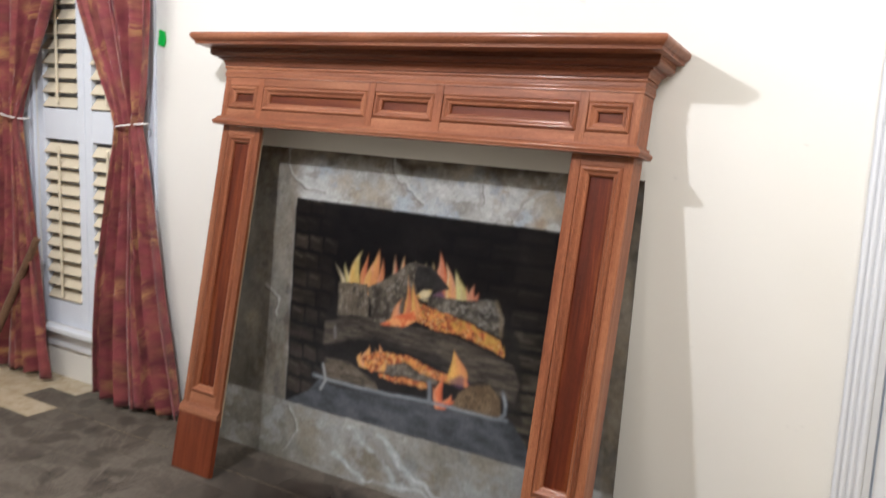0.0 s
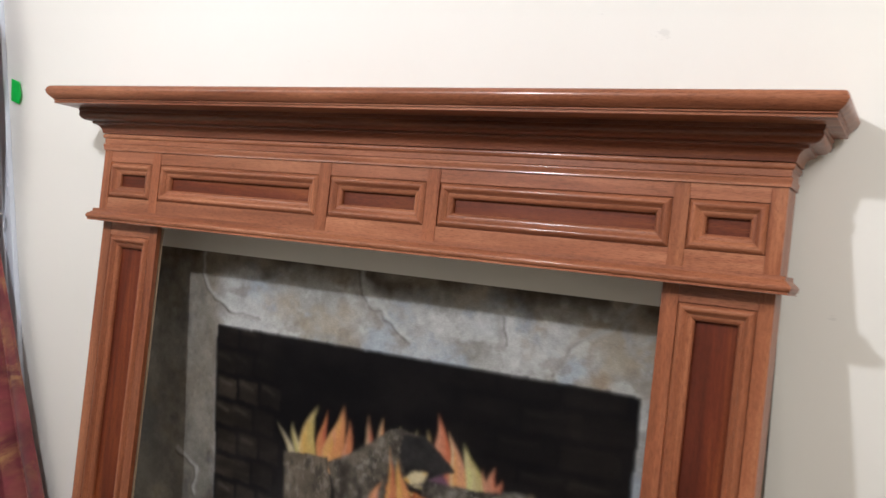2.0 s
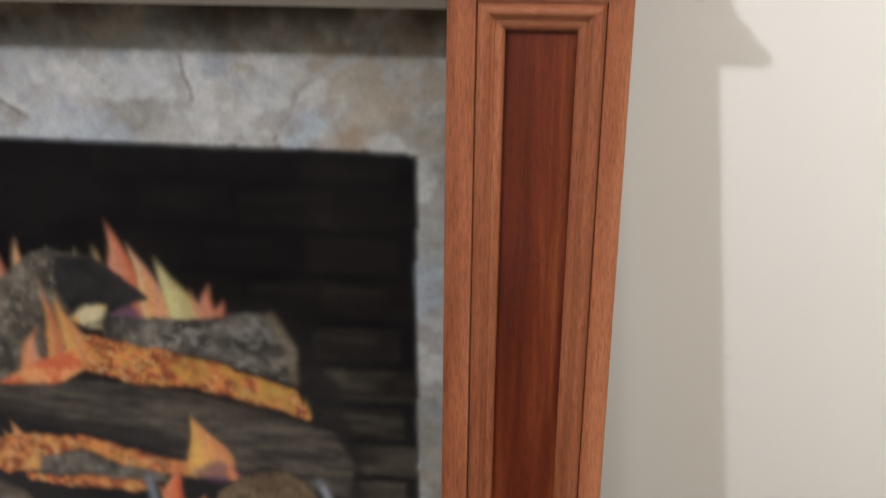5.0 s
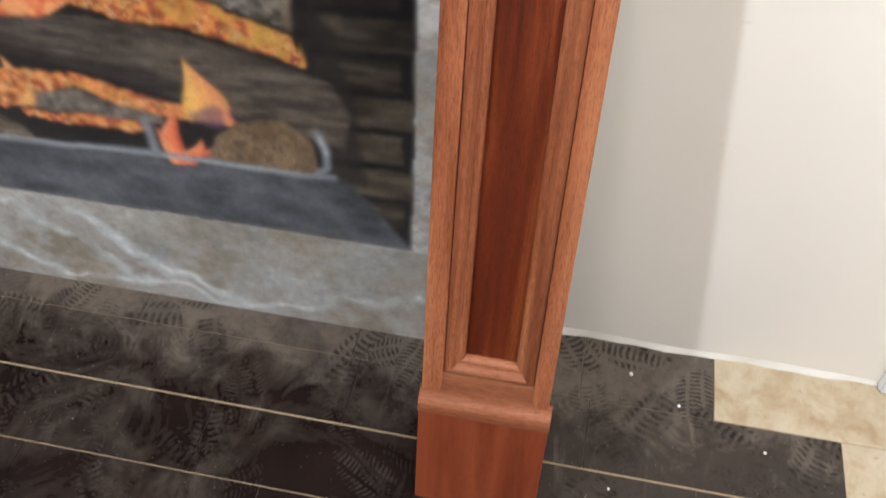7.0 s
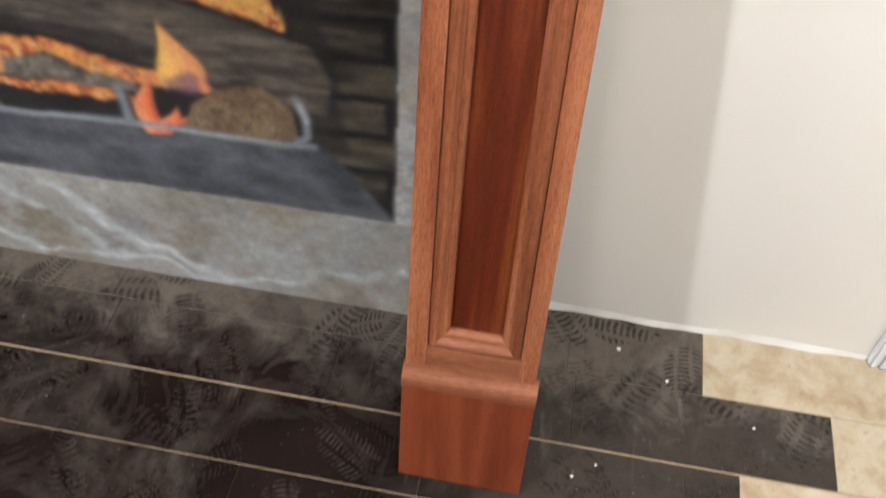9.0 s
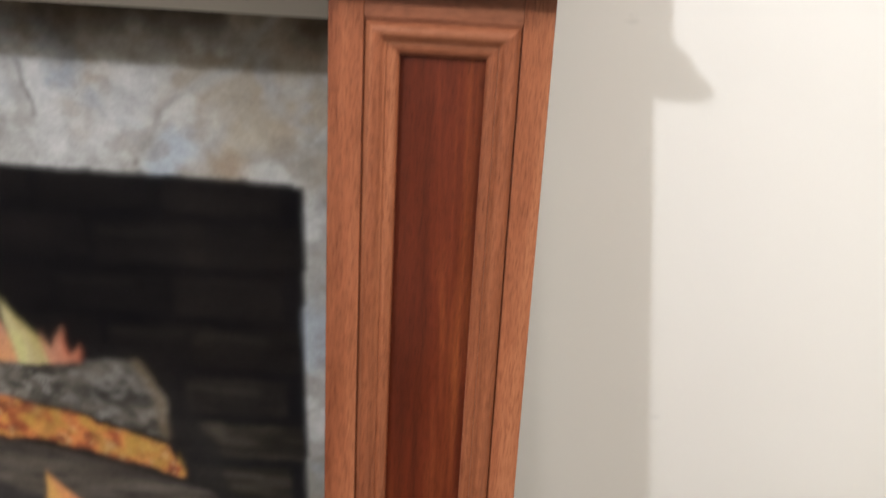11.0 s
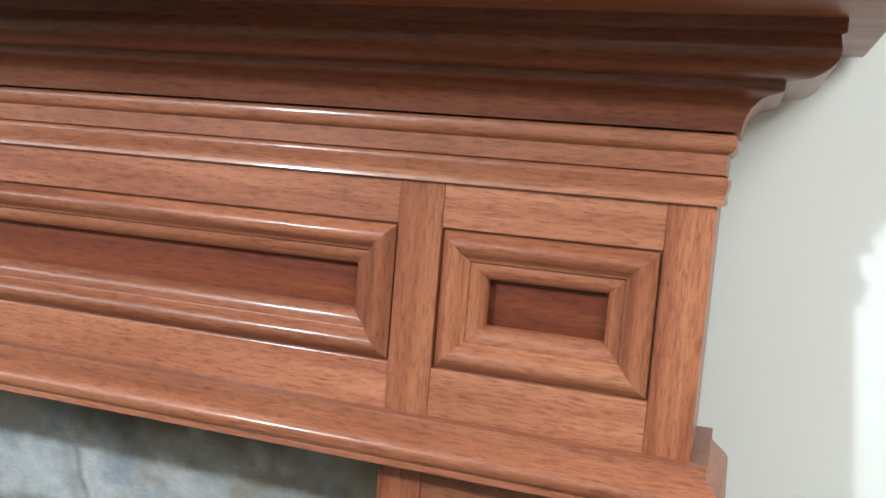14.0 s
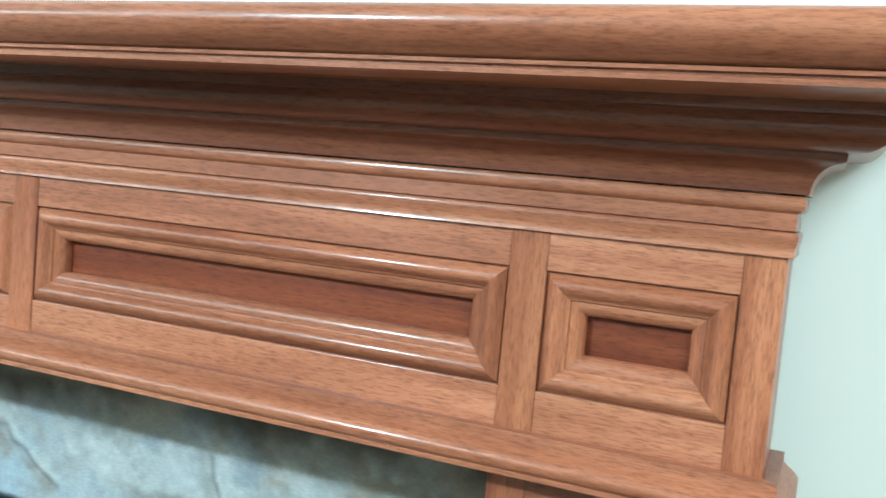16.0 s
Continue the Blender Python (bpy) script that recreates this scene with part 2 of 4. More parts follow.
def brocade():
    """Wine-red curtain cloth with a woven gold leaf pattern."""
    m, n, l, b = material("red_gold_brocade", 0.75)
    uv = n.new("ShaderNodeUVMap")
    v = uv.outputs[0]
    leaf = n.new("ShaderNodeTexVoronoi")
    leaf.inputs["Scale"].default_value = 9.0
    l.new(v, leaf.inputs["Vector"])
    swirl = noise_at(n, l, v, 17, 5, 0.65, 0.6)
    weave = noise_at(n, l, v, 320, 2)
    c = ramp(n, l, noise_at(n, l, v, 9, 4), [(0.35, (0.115, 0.011, 0.018)), (0.65, (0.25, 0.040, 0.050))])
    gold = mix(n, l, 1.0, ramp(n, l, swirl, [(0.43, (0, 0, 0)), (0.60, (0.9, 0.9, 0.9))]), ramp(n, l, leaf.outputs["Distance"], [(0.2, (1, 1, 1)), (0.55, (0.15, 0.15, 0.15))]), "MULTIPLY")
    c = mix(n, l, gold, c, (0.40, 0.20, 0.075))
    l.new(c, b.inputs["Base Color"])
    b.inputs["Sheen Weight"].default_value = 0.3
    bump(n, l, b, weave, 0.25, 0.001)
    return m


slate_mat, travertine_mat, brocade_mat = slate(), travertine(), brocade()

# ---- mesh helpers ----


def mesh_of(name, bm, mat, smooth=None):
    bmesh.ops.recalc_face_normals(bm, faces=bm.faces)
    me = bpy.data.meshes.new(name)
    bm.to_mesh(me)
    bm.free()
    me.materials.append(mat)
    if smooth:
        me.shade_smooth()
        me.set_sharp_from_angle(angle=radians(smooth))
    return me


def part(name, bm, mat, parent=None, label="", smooth=None):
    ob = new(name, mesh_of(name, bm, mat, smooth))
    ob.parent = parent
    if label:
        ob["label"] = label
    return ob


def thing(name, place, label, category, group="", kind=""):
    ob = new(name)
    ob.matrix_world = place
    return tagged(ob, label, category, group, kind)


def box(x0, x1, y0, y1, z0, z1, bevel=0.0, segments=2):
    bm = bmesh.new()
    v = [bm.verts.new((x, y, z)) for x in (x0, x1) for y in (y0, y1) for z in (z0, z1)]
    for q in ((0, 1, 3, 2), (4, 6, 7, 5), (0, 4, 5, 1), (2, 3, 7, 6), (0, 2, 6, 4), (1, 5, 7, 3)):
        bm.faces.new([v[k] for k in q])
    bmesh.ops.recalc_face_normals(bm, faces=bm.faces)
    if bevel:
        bmesh.ops.bevel(bm, geom=bm.edges[:], offset=bevel, segments=segments, affect="EDGES", profile=0.5)
    return bm


def loft(rings, closed=True, caps=True):
    """A skin over rings of equally many points."""
    bm = bmesh.new()
    vs = [[bm.verts.new(p) for p in r] for r in rings]
    k = len(rings[0])
    for a, b in zip(vs, vs[1:]):
        for i in range(k if closed else k - 1):
            bm.faces.new((a[i], a[(i + 1) % k], b[(i + 1) % k], b[i]))
    if caps:
        bm.faces.new(vs[0])
        bm.faces.new(vs[-1][::-1])
    return bm


def smooth_curve(pts, steps=3):
    """Catmull-Rom through a short open profile."""
    out = []
    for i in range(len(pts) - 1):
        a, b, c, d = pts[max(i - 1, 0)], pts[i], pts[i + 1], pts[min(i + 2, len(pts) - 1)]
        for k in range(steps):
            t = k / steps
            out.append(tuple(0.5 * (2 * q + (r - p) * t + (2 * p - 5 * q + 4 * r - s) * t * t + (3 * q - p - 3 * r + s) * t ** 3)
                             for p, q, r, s in zip(a, b, c, d)))
    return out + [tuple(pts[-1])]


# ---- structure ----
WALL_Y, CEIL = 3.062, 2.72
ROOM = (-5.2, 2.6, -3.2)      # west, east, south inner faces
WIN = (-3.935, -3.175, 0.27, 2.2)  # window opening
DOOR = (0.0, 0.895, 2.05)      # door opening


def wall_with_holes(name, x0, x1, holes, label):
    """The north wall, built of blocks round its openings."""
    bm = bmesh.new()
    cuts = sorted({x0, x1, *(h[0] for h in holes), *(h[1] for h in holes)})
    for a, b in zip(cuts, cuts[1:]):
        mid = (a + b) / 2
        spans = [(0.0, CEIL)]
        for hx0, hx1, hz0, hz1 in holes:
            if hx0 < mid < hx1:
                spans = [(0.0, hz0), (hz1, CEIL)]
        for z0, z1 in spans:
            if z1 - z0 > 0.001:
                part_bm = box(a, b, WALL_Y, WALL_Y + 0.16, z0, z1)
                me = bpy.data.meshes.new("block")
                part_bm.to_mesh(me)
                part_bm.free()
                bm.from_mesh(me)
    bmesh.ops.remove_doubles(bm, verts=bm.verts, dist=0.0001)
    return tagged(part(name, bm, wall_paint), label, "wall", kind="structure")


wall_with_holes("wall_north", ROOM[0] - 0.16, ROOM[1] + 0.16, [WIN, (DOOR[0], DOOR[1], 0.0, DOOR[2])], "cream painted plaster wall behind the mantel, scuffed")
tagged(part("wall_west", box(ROOM[0] - 0.16, ROOM[0], ROOM[2], WALL_Y, 0, CEIL), wall_paint), "plain cream painted plaster wall", "wall", kind="structure")
tagged(part("wall_east", box(ROOM[1], ROOM[1] + 0.16, ROOM[2], WALL_Y, 0, CEIL), wall_paint), "plain cream painted plaster wall", "wall", kind="structure")
tagged(part("wall_south", box(ROOM[0] - 0.16, ROOM[1] + 0.16, ROOM[2] - 0.16, ROOM[2], 0, CEIL), wall_paint), "plain cream painted plaster wall", "wall", kind="structure")
tagged(part("ceiling", box(ROOM[0] - 0.16, ROOM[1] + 0.16, ROOM[2] - 0.16, WALL_Y + 0.16, CEIL, CEIL + 0.1), ceiling_paint), "plain white painted ceiling", "ceiling", kind="structure")
floor = tagged(part("floor", box(ROOM[0] - 0.16, ROOM[1] + 0.16, ROOM[2] - 0.16, WALL_Y + 0.16, -0.1, -0.0025), grout), "dusty dark plank tiles set into cream stone tiles", "floor", kind="structure")

# ---- the mantel, leaning back against the wall ----
LEAN = math.degrees(math.atan(0.1931))
FOOT_Y = 2.6586
mantel = thing("fireplace_mantel", pose(0, FOOT_Y, 0.0, -LEAN, 0, 0), "varnished reddish mahogany fireplace mantel leaning against the wall", "mantel")
XL, XR = -2.464, -0.706     # outer faces of the frieze
FACE, BACK = -0.015, 0.074  # frieze face and back of the side returns
PIL_W = 0.206


def moulding(name, profile, parent, back=BACK, xl=XL, xr=XR, face=FACE, mat=wood_x, side=wood_y, smooth=40):
    """A profile of (projection, height) run round left return, front and right return with mitres."""
    def ring(x_of, y_of):
        return [(x_of(p), y_of(p), h) for p, h in profile]
    corners = [ring(lambda p: xl - p, lambda p: back), ring(lambda p: xl - p, lambda p: face - p),
               ring(lambda p: xr + p, lambda p: face - p), ring(lambda p: xr + p, lambda p: back)]
    part(name, loft(corners[1:3]), mat, parent, smooth=smooth)
    part(name + "_return", loft(corners[0:2]), side, parent, smooth=smooth)
    part(name + "_return", loft(corners[2:4]), side, parent, smooth=smooth)


def panel_frame(x0, x1, h0, h1, face, parent, upright):
    """Four mitred lengths of panel moulding round a stained inset panel."""
    prof = [(0.0, 0.0035), (0.0014, 0.0035), (0.0018, 0.0012)] + smooth_curve([(0.0026, 0.0005), (0.006, -0.0035), (0.010, -0.005), (0.0145, -0.0035), (0.0185, 0.001), (0.0205, 0.0022)], 3) \
        + [(0.0212, 0.0042)] + smooth_curve([(0.0225, 0.0042), (0.026, 0.0048), (0.030, 0.0075), (0.032, 0.010)], 2) + [(0.032, 0.0180), (0.0, 0.0180)]

    def ring(cx, ch, sx, sh):
        return [(cx + sx * w, face + d, ch + sh * w) for w, d in prof]
    c = [ring(x0, h0, 1, 1), ring(x1, h0, -1, 1), ring(x1, h1, -1, -1), ring(x0, h1, 1, -1)]
    panel = part("inset_panel", box(x0 + 0.02, x1 - 0.02, face + 0.0172, face + 0.0186, h0 + 0.02, h1 - 0.02), panel_z if upright else panel_x, parent, "dark stained panel")
    for k in range(4):
        part("panel_moulding", loft([c[k], c[(k + 1) % 4]]), (wood_x, wood_z)[k % 2], panel, smooth=35)


# frieze: five inset panels between stiles and rails
frieze = part("frieze", box(XL + 0.004, XR - 0.004, 0.004, 0.012, 1.40, 1.60), wood_x, mantel)
H0, H1, TOP, BOT = 1.455, 1.551, 1.590, 1.41
PANELS = ((-2.436, -2.281), (-2.252, -1.741), (-1.708, -1.450), (-1.417, -0.911), (-0.880, -0.735))
edges = [XL] + [e for p in PANELS for e in p] + [XR]
for a, b in zip(edges[0::2], edges[1::2]):
    part("stile", box(a, b, FACE - 0.0008, 0.004, BOT, TOP, 0.0008), wood_z, frieze)
for a, b in PANELS:
    part("rail", box(a, b, FACE, 0.004, BOT, H0, 0.0007), wood_x, frieze)
    part("rail", box(a, b, FACE, 0.004, H1, TOP, 0.0007), wood_x, frieze)
    panel_frame(a, b, H0, H1, FACE, mantel, False)
for x0, x1 in ((XL, XL + 0.018), (XR - 0.018, XR)):
    part("side_return", box(x0, x1, 0.0045, BACK, BOT, 1.6, 0.0008), wood_z, frieze)

# mouldings
neck = [(-0.012, 1.4225), (0.0109, 1.4225), (0.0112, 1.4150)] + smooth_curve([(0.0122, 1.4140), (0.0150, 1.4115), (0.0195, 1.4080), (0.0225, 1.4045), (0.0234, 1.4015), (0.0222, 1.3970), (0.0190, 1.3942)], 3) + [(0.0188, 1.3936), (0.0192, 1.3932), (0.0192, 1.3895), (-0.012, 1.3895)]
moulding("neck_moulding", neck, mantel)
bed = [(-0.012, 1.6125), (0.0026, 1.6125), (0.0026, 1.6000), (0.0004, 1.5994)] + smooth_curve([(0.0040, 1.5986), (0.0052, 1.5960), (0.0046, 1.5915), (0.0034, 1.5870), (0.0034, 1.5835)], 3) + [(0.0040, 1.5812), (-0.012, 1.5812)]
moulding("bed_moulding", bed, mantel)
crown = [(-0.012, 1.6858), (0.0560, 1.6858), (0.0560, 1.6778), (0.0536, 1.6768)] + smooth_curve([(0.0540, 1.6740), (0.0548, 1.6690), (0.0536, 1.6635), (0.0492, 1.6589), (0.0429, 1.6556), (0.0360, 1.6546)], 4) \
    + [(0.0298, 1.6540), (0.0295, 1.6492)] + smooth_curve([(0.0278, 1.6482), (0.0200, 1.6460), (0.0150, 1.6420), (0.0125, 1.6388), (0.0100, 1.6330), (0.0086, 1.6258)], 3) \
    + smooth_curve([(0.0040, 1.6250), (0.0066, 1.6232), (0.0074, 1.6195), (0.0066, 1.6155), (0.0046, 1.6134)], 3) + [(0.0014, 1.6115), (-0.012, 1.6115)]
bead_at = next(k for k, (p, h) in enumerate(crown) if 1.6240 < h < 1.6255 and p < 0.0050)
moulding("crown_moulding", crown[:bead_at] + [(-0.012, crown[bead_at - 1][1])], mantel, mat=shaded_crown_wood)
moulding("crown_bead", [(-0.012, 1.6250)] + crown[bead_at:], mantel)

# shelf slab with a bull-nosed edge
edge = [(0.0835, 1.6955), (0.0852, 1.6963), (0.0854, 1.6998), (0.0834, 1.7008), (0.0834, 1.7018), (0.0866, 1.7026), (0.0868, 1.7052), (0.0846, 1.7060)] + smooth_curve([(0.0880, 1.7066), (0.0965, 1.7140), (0.1012, 1.7212), (0.1026, 1.7277), (0.1000, 1.7350), (0.0950, 1.7392), (0.0912, 1.7404)], 4)
OVER = 0.038  # the shelf stands further out in front than at its ends
edge = [(p - 0.006, h - 0.010) for p, h in edge]
rings = [[(XL - p, BACK, h), (XL - p, FACE - OVER - p, h), (XR + p, FACE - OVER - p, h), (XR + p, BACK, h)] for p, h in edge]
part("shelf", loft(rings), wood_x, mantel, smooth=40)


def pilaster(x0, outer):
    x1 = x0 + PIL_W
    p = part("pilaster", box(x0 + 0.002, x1 - 0.002, 0.0190, 0.0245, 0.2, 1.385), raw_wood, mantel)
    a, b, h0, h1 = x0 + 0.033, x1 - 0.028, 0.313, 1.356
    part("stile", box(x0, a, 0.0, 0.0145, 0.24, 1.3893, 0.0008), wood_z, p)
    part("stile", box(b, x1, 0.0, 0.0145, 0.24, 1.3893, 0.0008), wood_z, p)
    part("rail", box(a, b, 0.0006, 0.0145, h1, 1.3893, 0.0007), wood_x, p)
    part("rail", box(a, b, 0.0006, 0.0145, 0.24, h0, 0.0007), wood_x, p)
    panel_frame(a, b, h0, h1, 0.0, mantel, True)
    ox = (x1 - 0.018, x1) if outer > 0 else (x0, x0 + 0.018)
    part("side_return", box(*ox, 0.015, BACK, 0.0, 1.3893, 0.0008), wood_z, p)
    q0, q1 = x0 - 0.002, x1 + 0.005
    blk = part("plinth", box(q0, q1, -0.012, 0.012, 0.0, 0.232, 0.0012), plinth_wood, mantel, "plain mahogany plinth block")
    cap = [(-0.010, 0.268), (0.0006, 0.268)] + smooth_curve([(0.0012, 0.266), (0.006, 0.2585), (0.0105, 0.2535), (0.0135, 0.2475), (0.0150, 0.2400), (0.0150, 0.2335)], 3) + [(0.0148, 0.2290), (-0.010, 0.2290)]
    rr = [[(q0 - 0.001, -k, h) for k, h in cap], [(q1 + 0.001, -k, h) for k, h in cap]]
    part("plinth_cap", loft(rr), wood_x, blk, smooth=40)


pilaster(-0.918, 1)
pilaster(XL + 0.006, -1)

# ---- the painted fireplace board behind it ----
BOARD = (-2.585, -0.724, 1.300)
TILT = math.degrees(math.atan(0.0603))
board = thing("painted_fireplace_board", pose(0, 2.9845, 0.0, -TILT, 0, 0), "flat board painted with a burning log fire in a stone surround", "painting")
part("panel", box(BOARD[0], BOARD[1], 0.001, 0.006, 0.0, BOARD[2]), board_back, board)
STEP = 0.003
PX0, PX1, PZ1 = BOARD
NX, NZ = int((PX1 - PX0) / STEP) + 1, int(PZ1 / STEP) + 1
GX, GZ = np.meshgrid(np.linspace(PX0, PX1, NX), np.linspace(0.0, PZ1, NZ))


def lattice(scale_x, scale_z, seed, turn=0.0):
    """Smooth value noise over the board, 0 to 1, with that many cells a metre."""
    rng = np.random.default_rng(seed)
    u, v = GX - PX0, GZ
    if turn:
        u, v = u + 0.22 * WIDE_X, v + 0.22 * WIDE_Z
        u, v = u * math.cos(turn) + v * math.sin(turn) + 1.5, v * math.cos(turn) - u * math.sin(turn) + 2.5
    a, b = u * scale_x, v * scale_z
    ia, ib = a.astype(int), b.astype(int)
    fa, fb = a - ia, b - ib
    fa, fb = fa * fa * (3 - 2 * fa), fb * fb * (3 - 2 * fb)
    g = rng.random((ib.max() + 2, ia.max() + 2))
    return (g[ib, ia] * (1 - fa) + g[ib, ia + 1] * fa) * (1 - fb) + (g[ib + 1, ia] * (1 - fa) + g[ib + 1, ia + 1] * fa) * fb


def cloud(sx, sz, seed, octaves=4, turn=0.0):
    total, weight = 0, 0
    for k in range(octaves):
        total = total + lattice(sx * 2 ** k, sz * 2 ** k, seed + 17 * k, turn) * 0.6 ** k
        weight += 0.6 ** k
    return total / weight


WIDE_X, WIDE_Z = cloud(3.5, 3.5, 401, 4) - 0.5, cloud(3.5, 3.5, 402, 4) - 0.5
WARP_X, WARP_Z = cloud(9, 9, 301, 3) - 0.5, cloud(9, 9, 302, 3) - 0.5
art = np.zeros((NZ, NX, 3))


def soften(m, n=1):
    for _ in range(n):
        m = (np.roll(m, 1, 0) + np.roll(m, -1, 0) + 2 * m) / 4
        m = (np.roll(m, 1, 1) + np.roll(m, -1, 1) + 2 * m) / 4
    return m


def area(pts, rough=0.010, soft=1):
    """Mask of a polygon with a hand-drawn, slightly wandering outline."""
    x, z = GX + rough * 2 * WARP_X, GZ + rough * 2 * WARP_Z
    inside = np.zeros(x.shape, bool)
    for (x0, z0), (x1, z1) in zip(pts, pts[1:] + pts[:1]):
        if z0 != z1:
            inside ^= ((z0 > z) != (z1 > z)) & (x < (x1 - x0) * (z - z0) / (z1 - z0) + x0)
    return soften(inside.astype(float), soft)


def stroke(pts, width, rough=0.008, soft=1):
    """Mask of a brush line through a few points."""
    x, z = GX + rough * 2 * WARP_X, GZ + rough * 2 * WARP_Z
    best = np.full(x.shape, 9.0)
    for (x0, z0), (x1, z1) in zip(pts, pts[1:]):
        dx, dz = x1 - x0, z1 - z0
        t = np.clip(((x - x0) * dx + (z - z0) * dz) / (dx * dx + dz * dz), 0, 1)
        best = np.minimum(best, np.hypot(x - x0 - t * dx, z - z0 - t * dz))
    return soften(np.clip(1.5 - best / width, 0, 1), soft)


def put(mask, a, b=None, tone=None):
    """Lays colour a, or a blend of a and b by tone, over the mask."""
    col = np.array(a) if b is None else np.array(a) * (1 - tone[..., None]) + np.array(b) * tone[..., None]
    art[:] = art * (1 - mask[..., None]) + col * mask[..., None]


def spread(n, lo, hi):
    return np.clip((n - lo) / (hi - lo), 0, 1)


# stone surround
tone, fine = cloud(5, 6, 1, 5), cloud(45, 45, 3, 3)
put(np.ones(GX.shape), (0.30, 0.29, 0.265), (0.50, 0.50, 0.49), spread(tone, 0.34, 0.64))
put(spread(cloud(6, 7, 2, 5), 0.50, 0.66) * 0.7, (0.40, 0.34, 0.265))
put(spread(cloud(7, 8, 5, 5), 0.52, 0.66) * 0.75, (0.39, 0.44, 0.50))
put(spread(cloud(9, 11, 6, 5), 0.55, 0.66) * 0.7, (0.60, 0.60, 0.585))
put(spread(cloud(12, 16, 14, 4), 0.56, 0.68) * 0.5, (0.24, 0.21, 0.175))
tan = soften(np.exp(-(((GX + 1.0 - 0.5 * (GZ - 1.2) + 0.25 * WARP_X) / 0.045) ** 2)) * (GZ > 1.09), 3)
put(tan * 0.6, (0.36, 0.25, 0.15), (0.46, 0.40, 0.31), spread(cloud(20, 14, 18, 3), 0.35, 0.65))
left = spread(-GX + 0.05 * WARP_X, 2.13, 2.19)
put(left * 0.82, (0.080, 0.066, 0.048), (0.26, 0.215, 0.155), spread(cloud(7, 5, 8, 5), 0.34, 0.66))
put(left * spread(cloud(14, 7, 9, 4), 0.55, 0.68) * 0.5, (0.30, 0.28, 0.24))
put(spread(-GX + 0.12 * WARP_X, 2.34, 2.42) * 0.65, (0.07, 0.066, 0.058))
# right edge darkened for the shade behind the leg
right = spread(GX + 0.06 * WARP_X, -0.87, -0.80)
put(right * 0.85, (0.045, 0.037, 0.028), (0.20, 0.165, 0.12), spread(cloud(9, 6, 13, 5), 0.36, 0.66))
# brown paint along the top, with the frieze's shadow painted into it
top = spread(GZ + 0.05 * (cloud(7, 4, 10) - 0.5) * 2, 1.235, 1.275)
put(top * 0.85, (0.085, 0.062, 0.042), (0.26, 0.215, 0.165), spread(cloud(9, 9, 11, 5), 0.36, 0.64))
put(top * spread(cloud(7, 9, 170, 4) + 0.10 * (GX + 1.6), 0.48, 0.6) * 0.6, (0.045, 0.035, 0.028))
low = soften((GZ < 0.250).astype(float), 2)
put(low * 0.62, (0.235, 0.225, 0.195), (0.38, 0.375, 0.35), spread(cloud(6, 8, 12, 5), 0.34, 0.66))
put(low * spread(cloud(7, 9, 15, 4), 0.54, 0.68) * 0.45, (0.26, 0.215, 0.15))
put(low * spread(cloud(8, 11, 19, 4), 0.56, 0.68) * 0.5, (0.44, 0.46, 0.47))
for line in (((-2.219, 1.298), (-2.237, 1.21), (-2.189, 1.166), (-2.114, 1.132), (-2.023, 1.109)), ((-1.728, 1.291), (-1.711, 1.229), (-1.632, 1.161), (-1.556, 1.108)), ((-1.000, 1.285), (-1.048, 1.25), (-1.137, 1.171), (-1.193, 1.10)),
             ((-0.885, 1.20), (-0.93, 1.16)), ((-2.322, 0.70), (-2.251, 0.654), (-2.241, 0.588)), ((-2.14, 0.22), (-2.1, 0.12), (-2.17, 0.02)), ((-1.33, 1.215), (-1.315, 1.15))):
    put(stroke(line, 0.0026, 0.035) * (0.45 + 0.55 * spread(cloud(16, 16, 7), 0.35, 0.6)), (0.085, 0.07, 0.055))
    put(stroke([(x - 0.009, z - 0.006) for x, z in line], 0.008, 0.035, 3) * 0.35, (0.24, 0.21, 0.17))
    put(stroke([(x + 0.008, z + 0.006) for x, z in line], 0.005, 0.035, 2) * 0.5, (0.60, 0.60, 0.58))
for line in (((-1.84, 0.21), (-1.72, 0.15), (-1.60, 0.06), (-1.42, 0.025), (-1.2, 0.03)), ((-1.20, 0.03), (-1.08, 0.08), (-0.98, 0.15)), ((-1.9, 0.10), (-1.78, 0.03), (-1.6, 0.05)), ((-1.66, 0.20), (-1.60, 0.13), (-1.50, 0.07), (-1.36, 0.05))):
    put(stroke(line, 0.011, 0.04, 3) * (0.25 + 0.5 * spread(cloud(14, 14, 23, 3), 0.35, 0.6)), (0.58, 0.62, 0.66))
    put(stroke(line, 0.003, 0.04, 1) * spread(cloud(14, 14, 24, 3), 0.45, 0.6) * 0.7, (0.75, 0.77, 0.80))
art *= (0.86 + 0.28 * fine)[..., None]

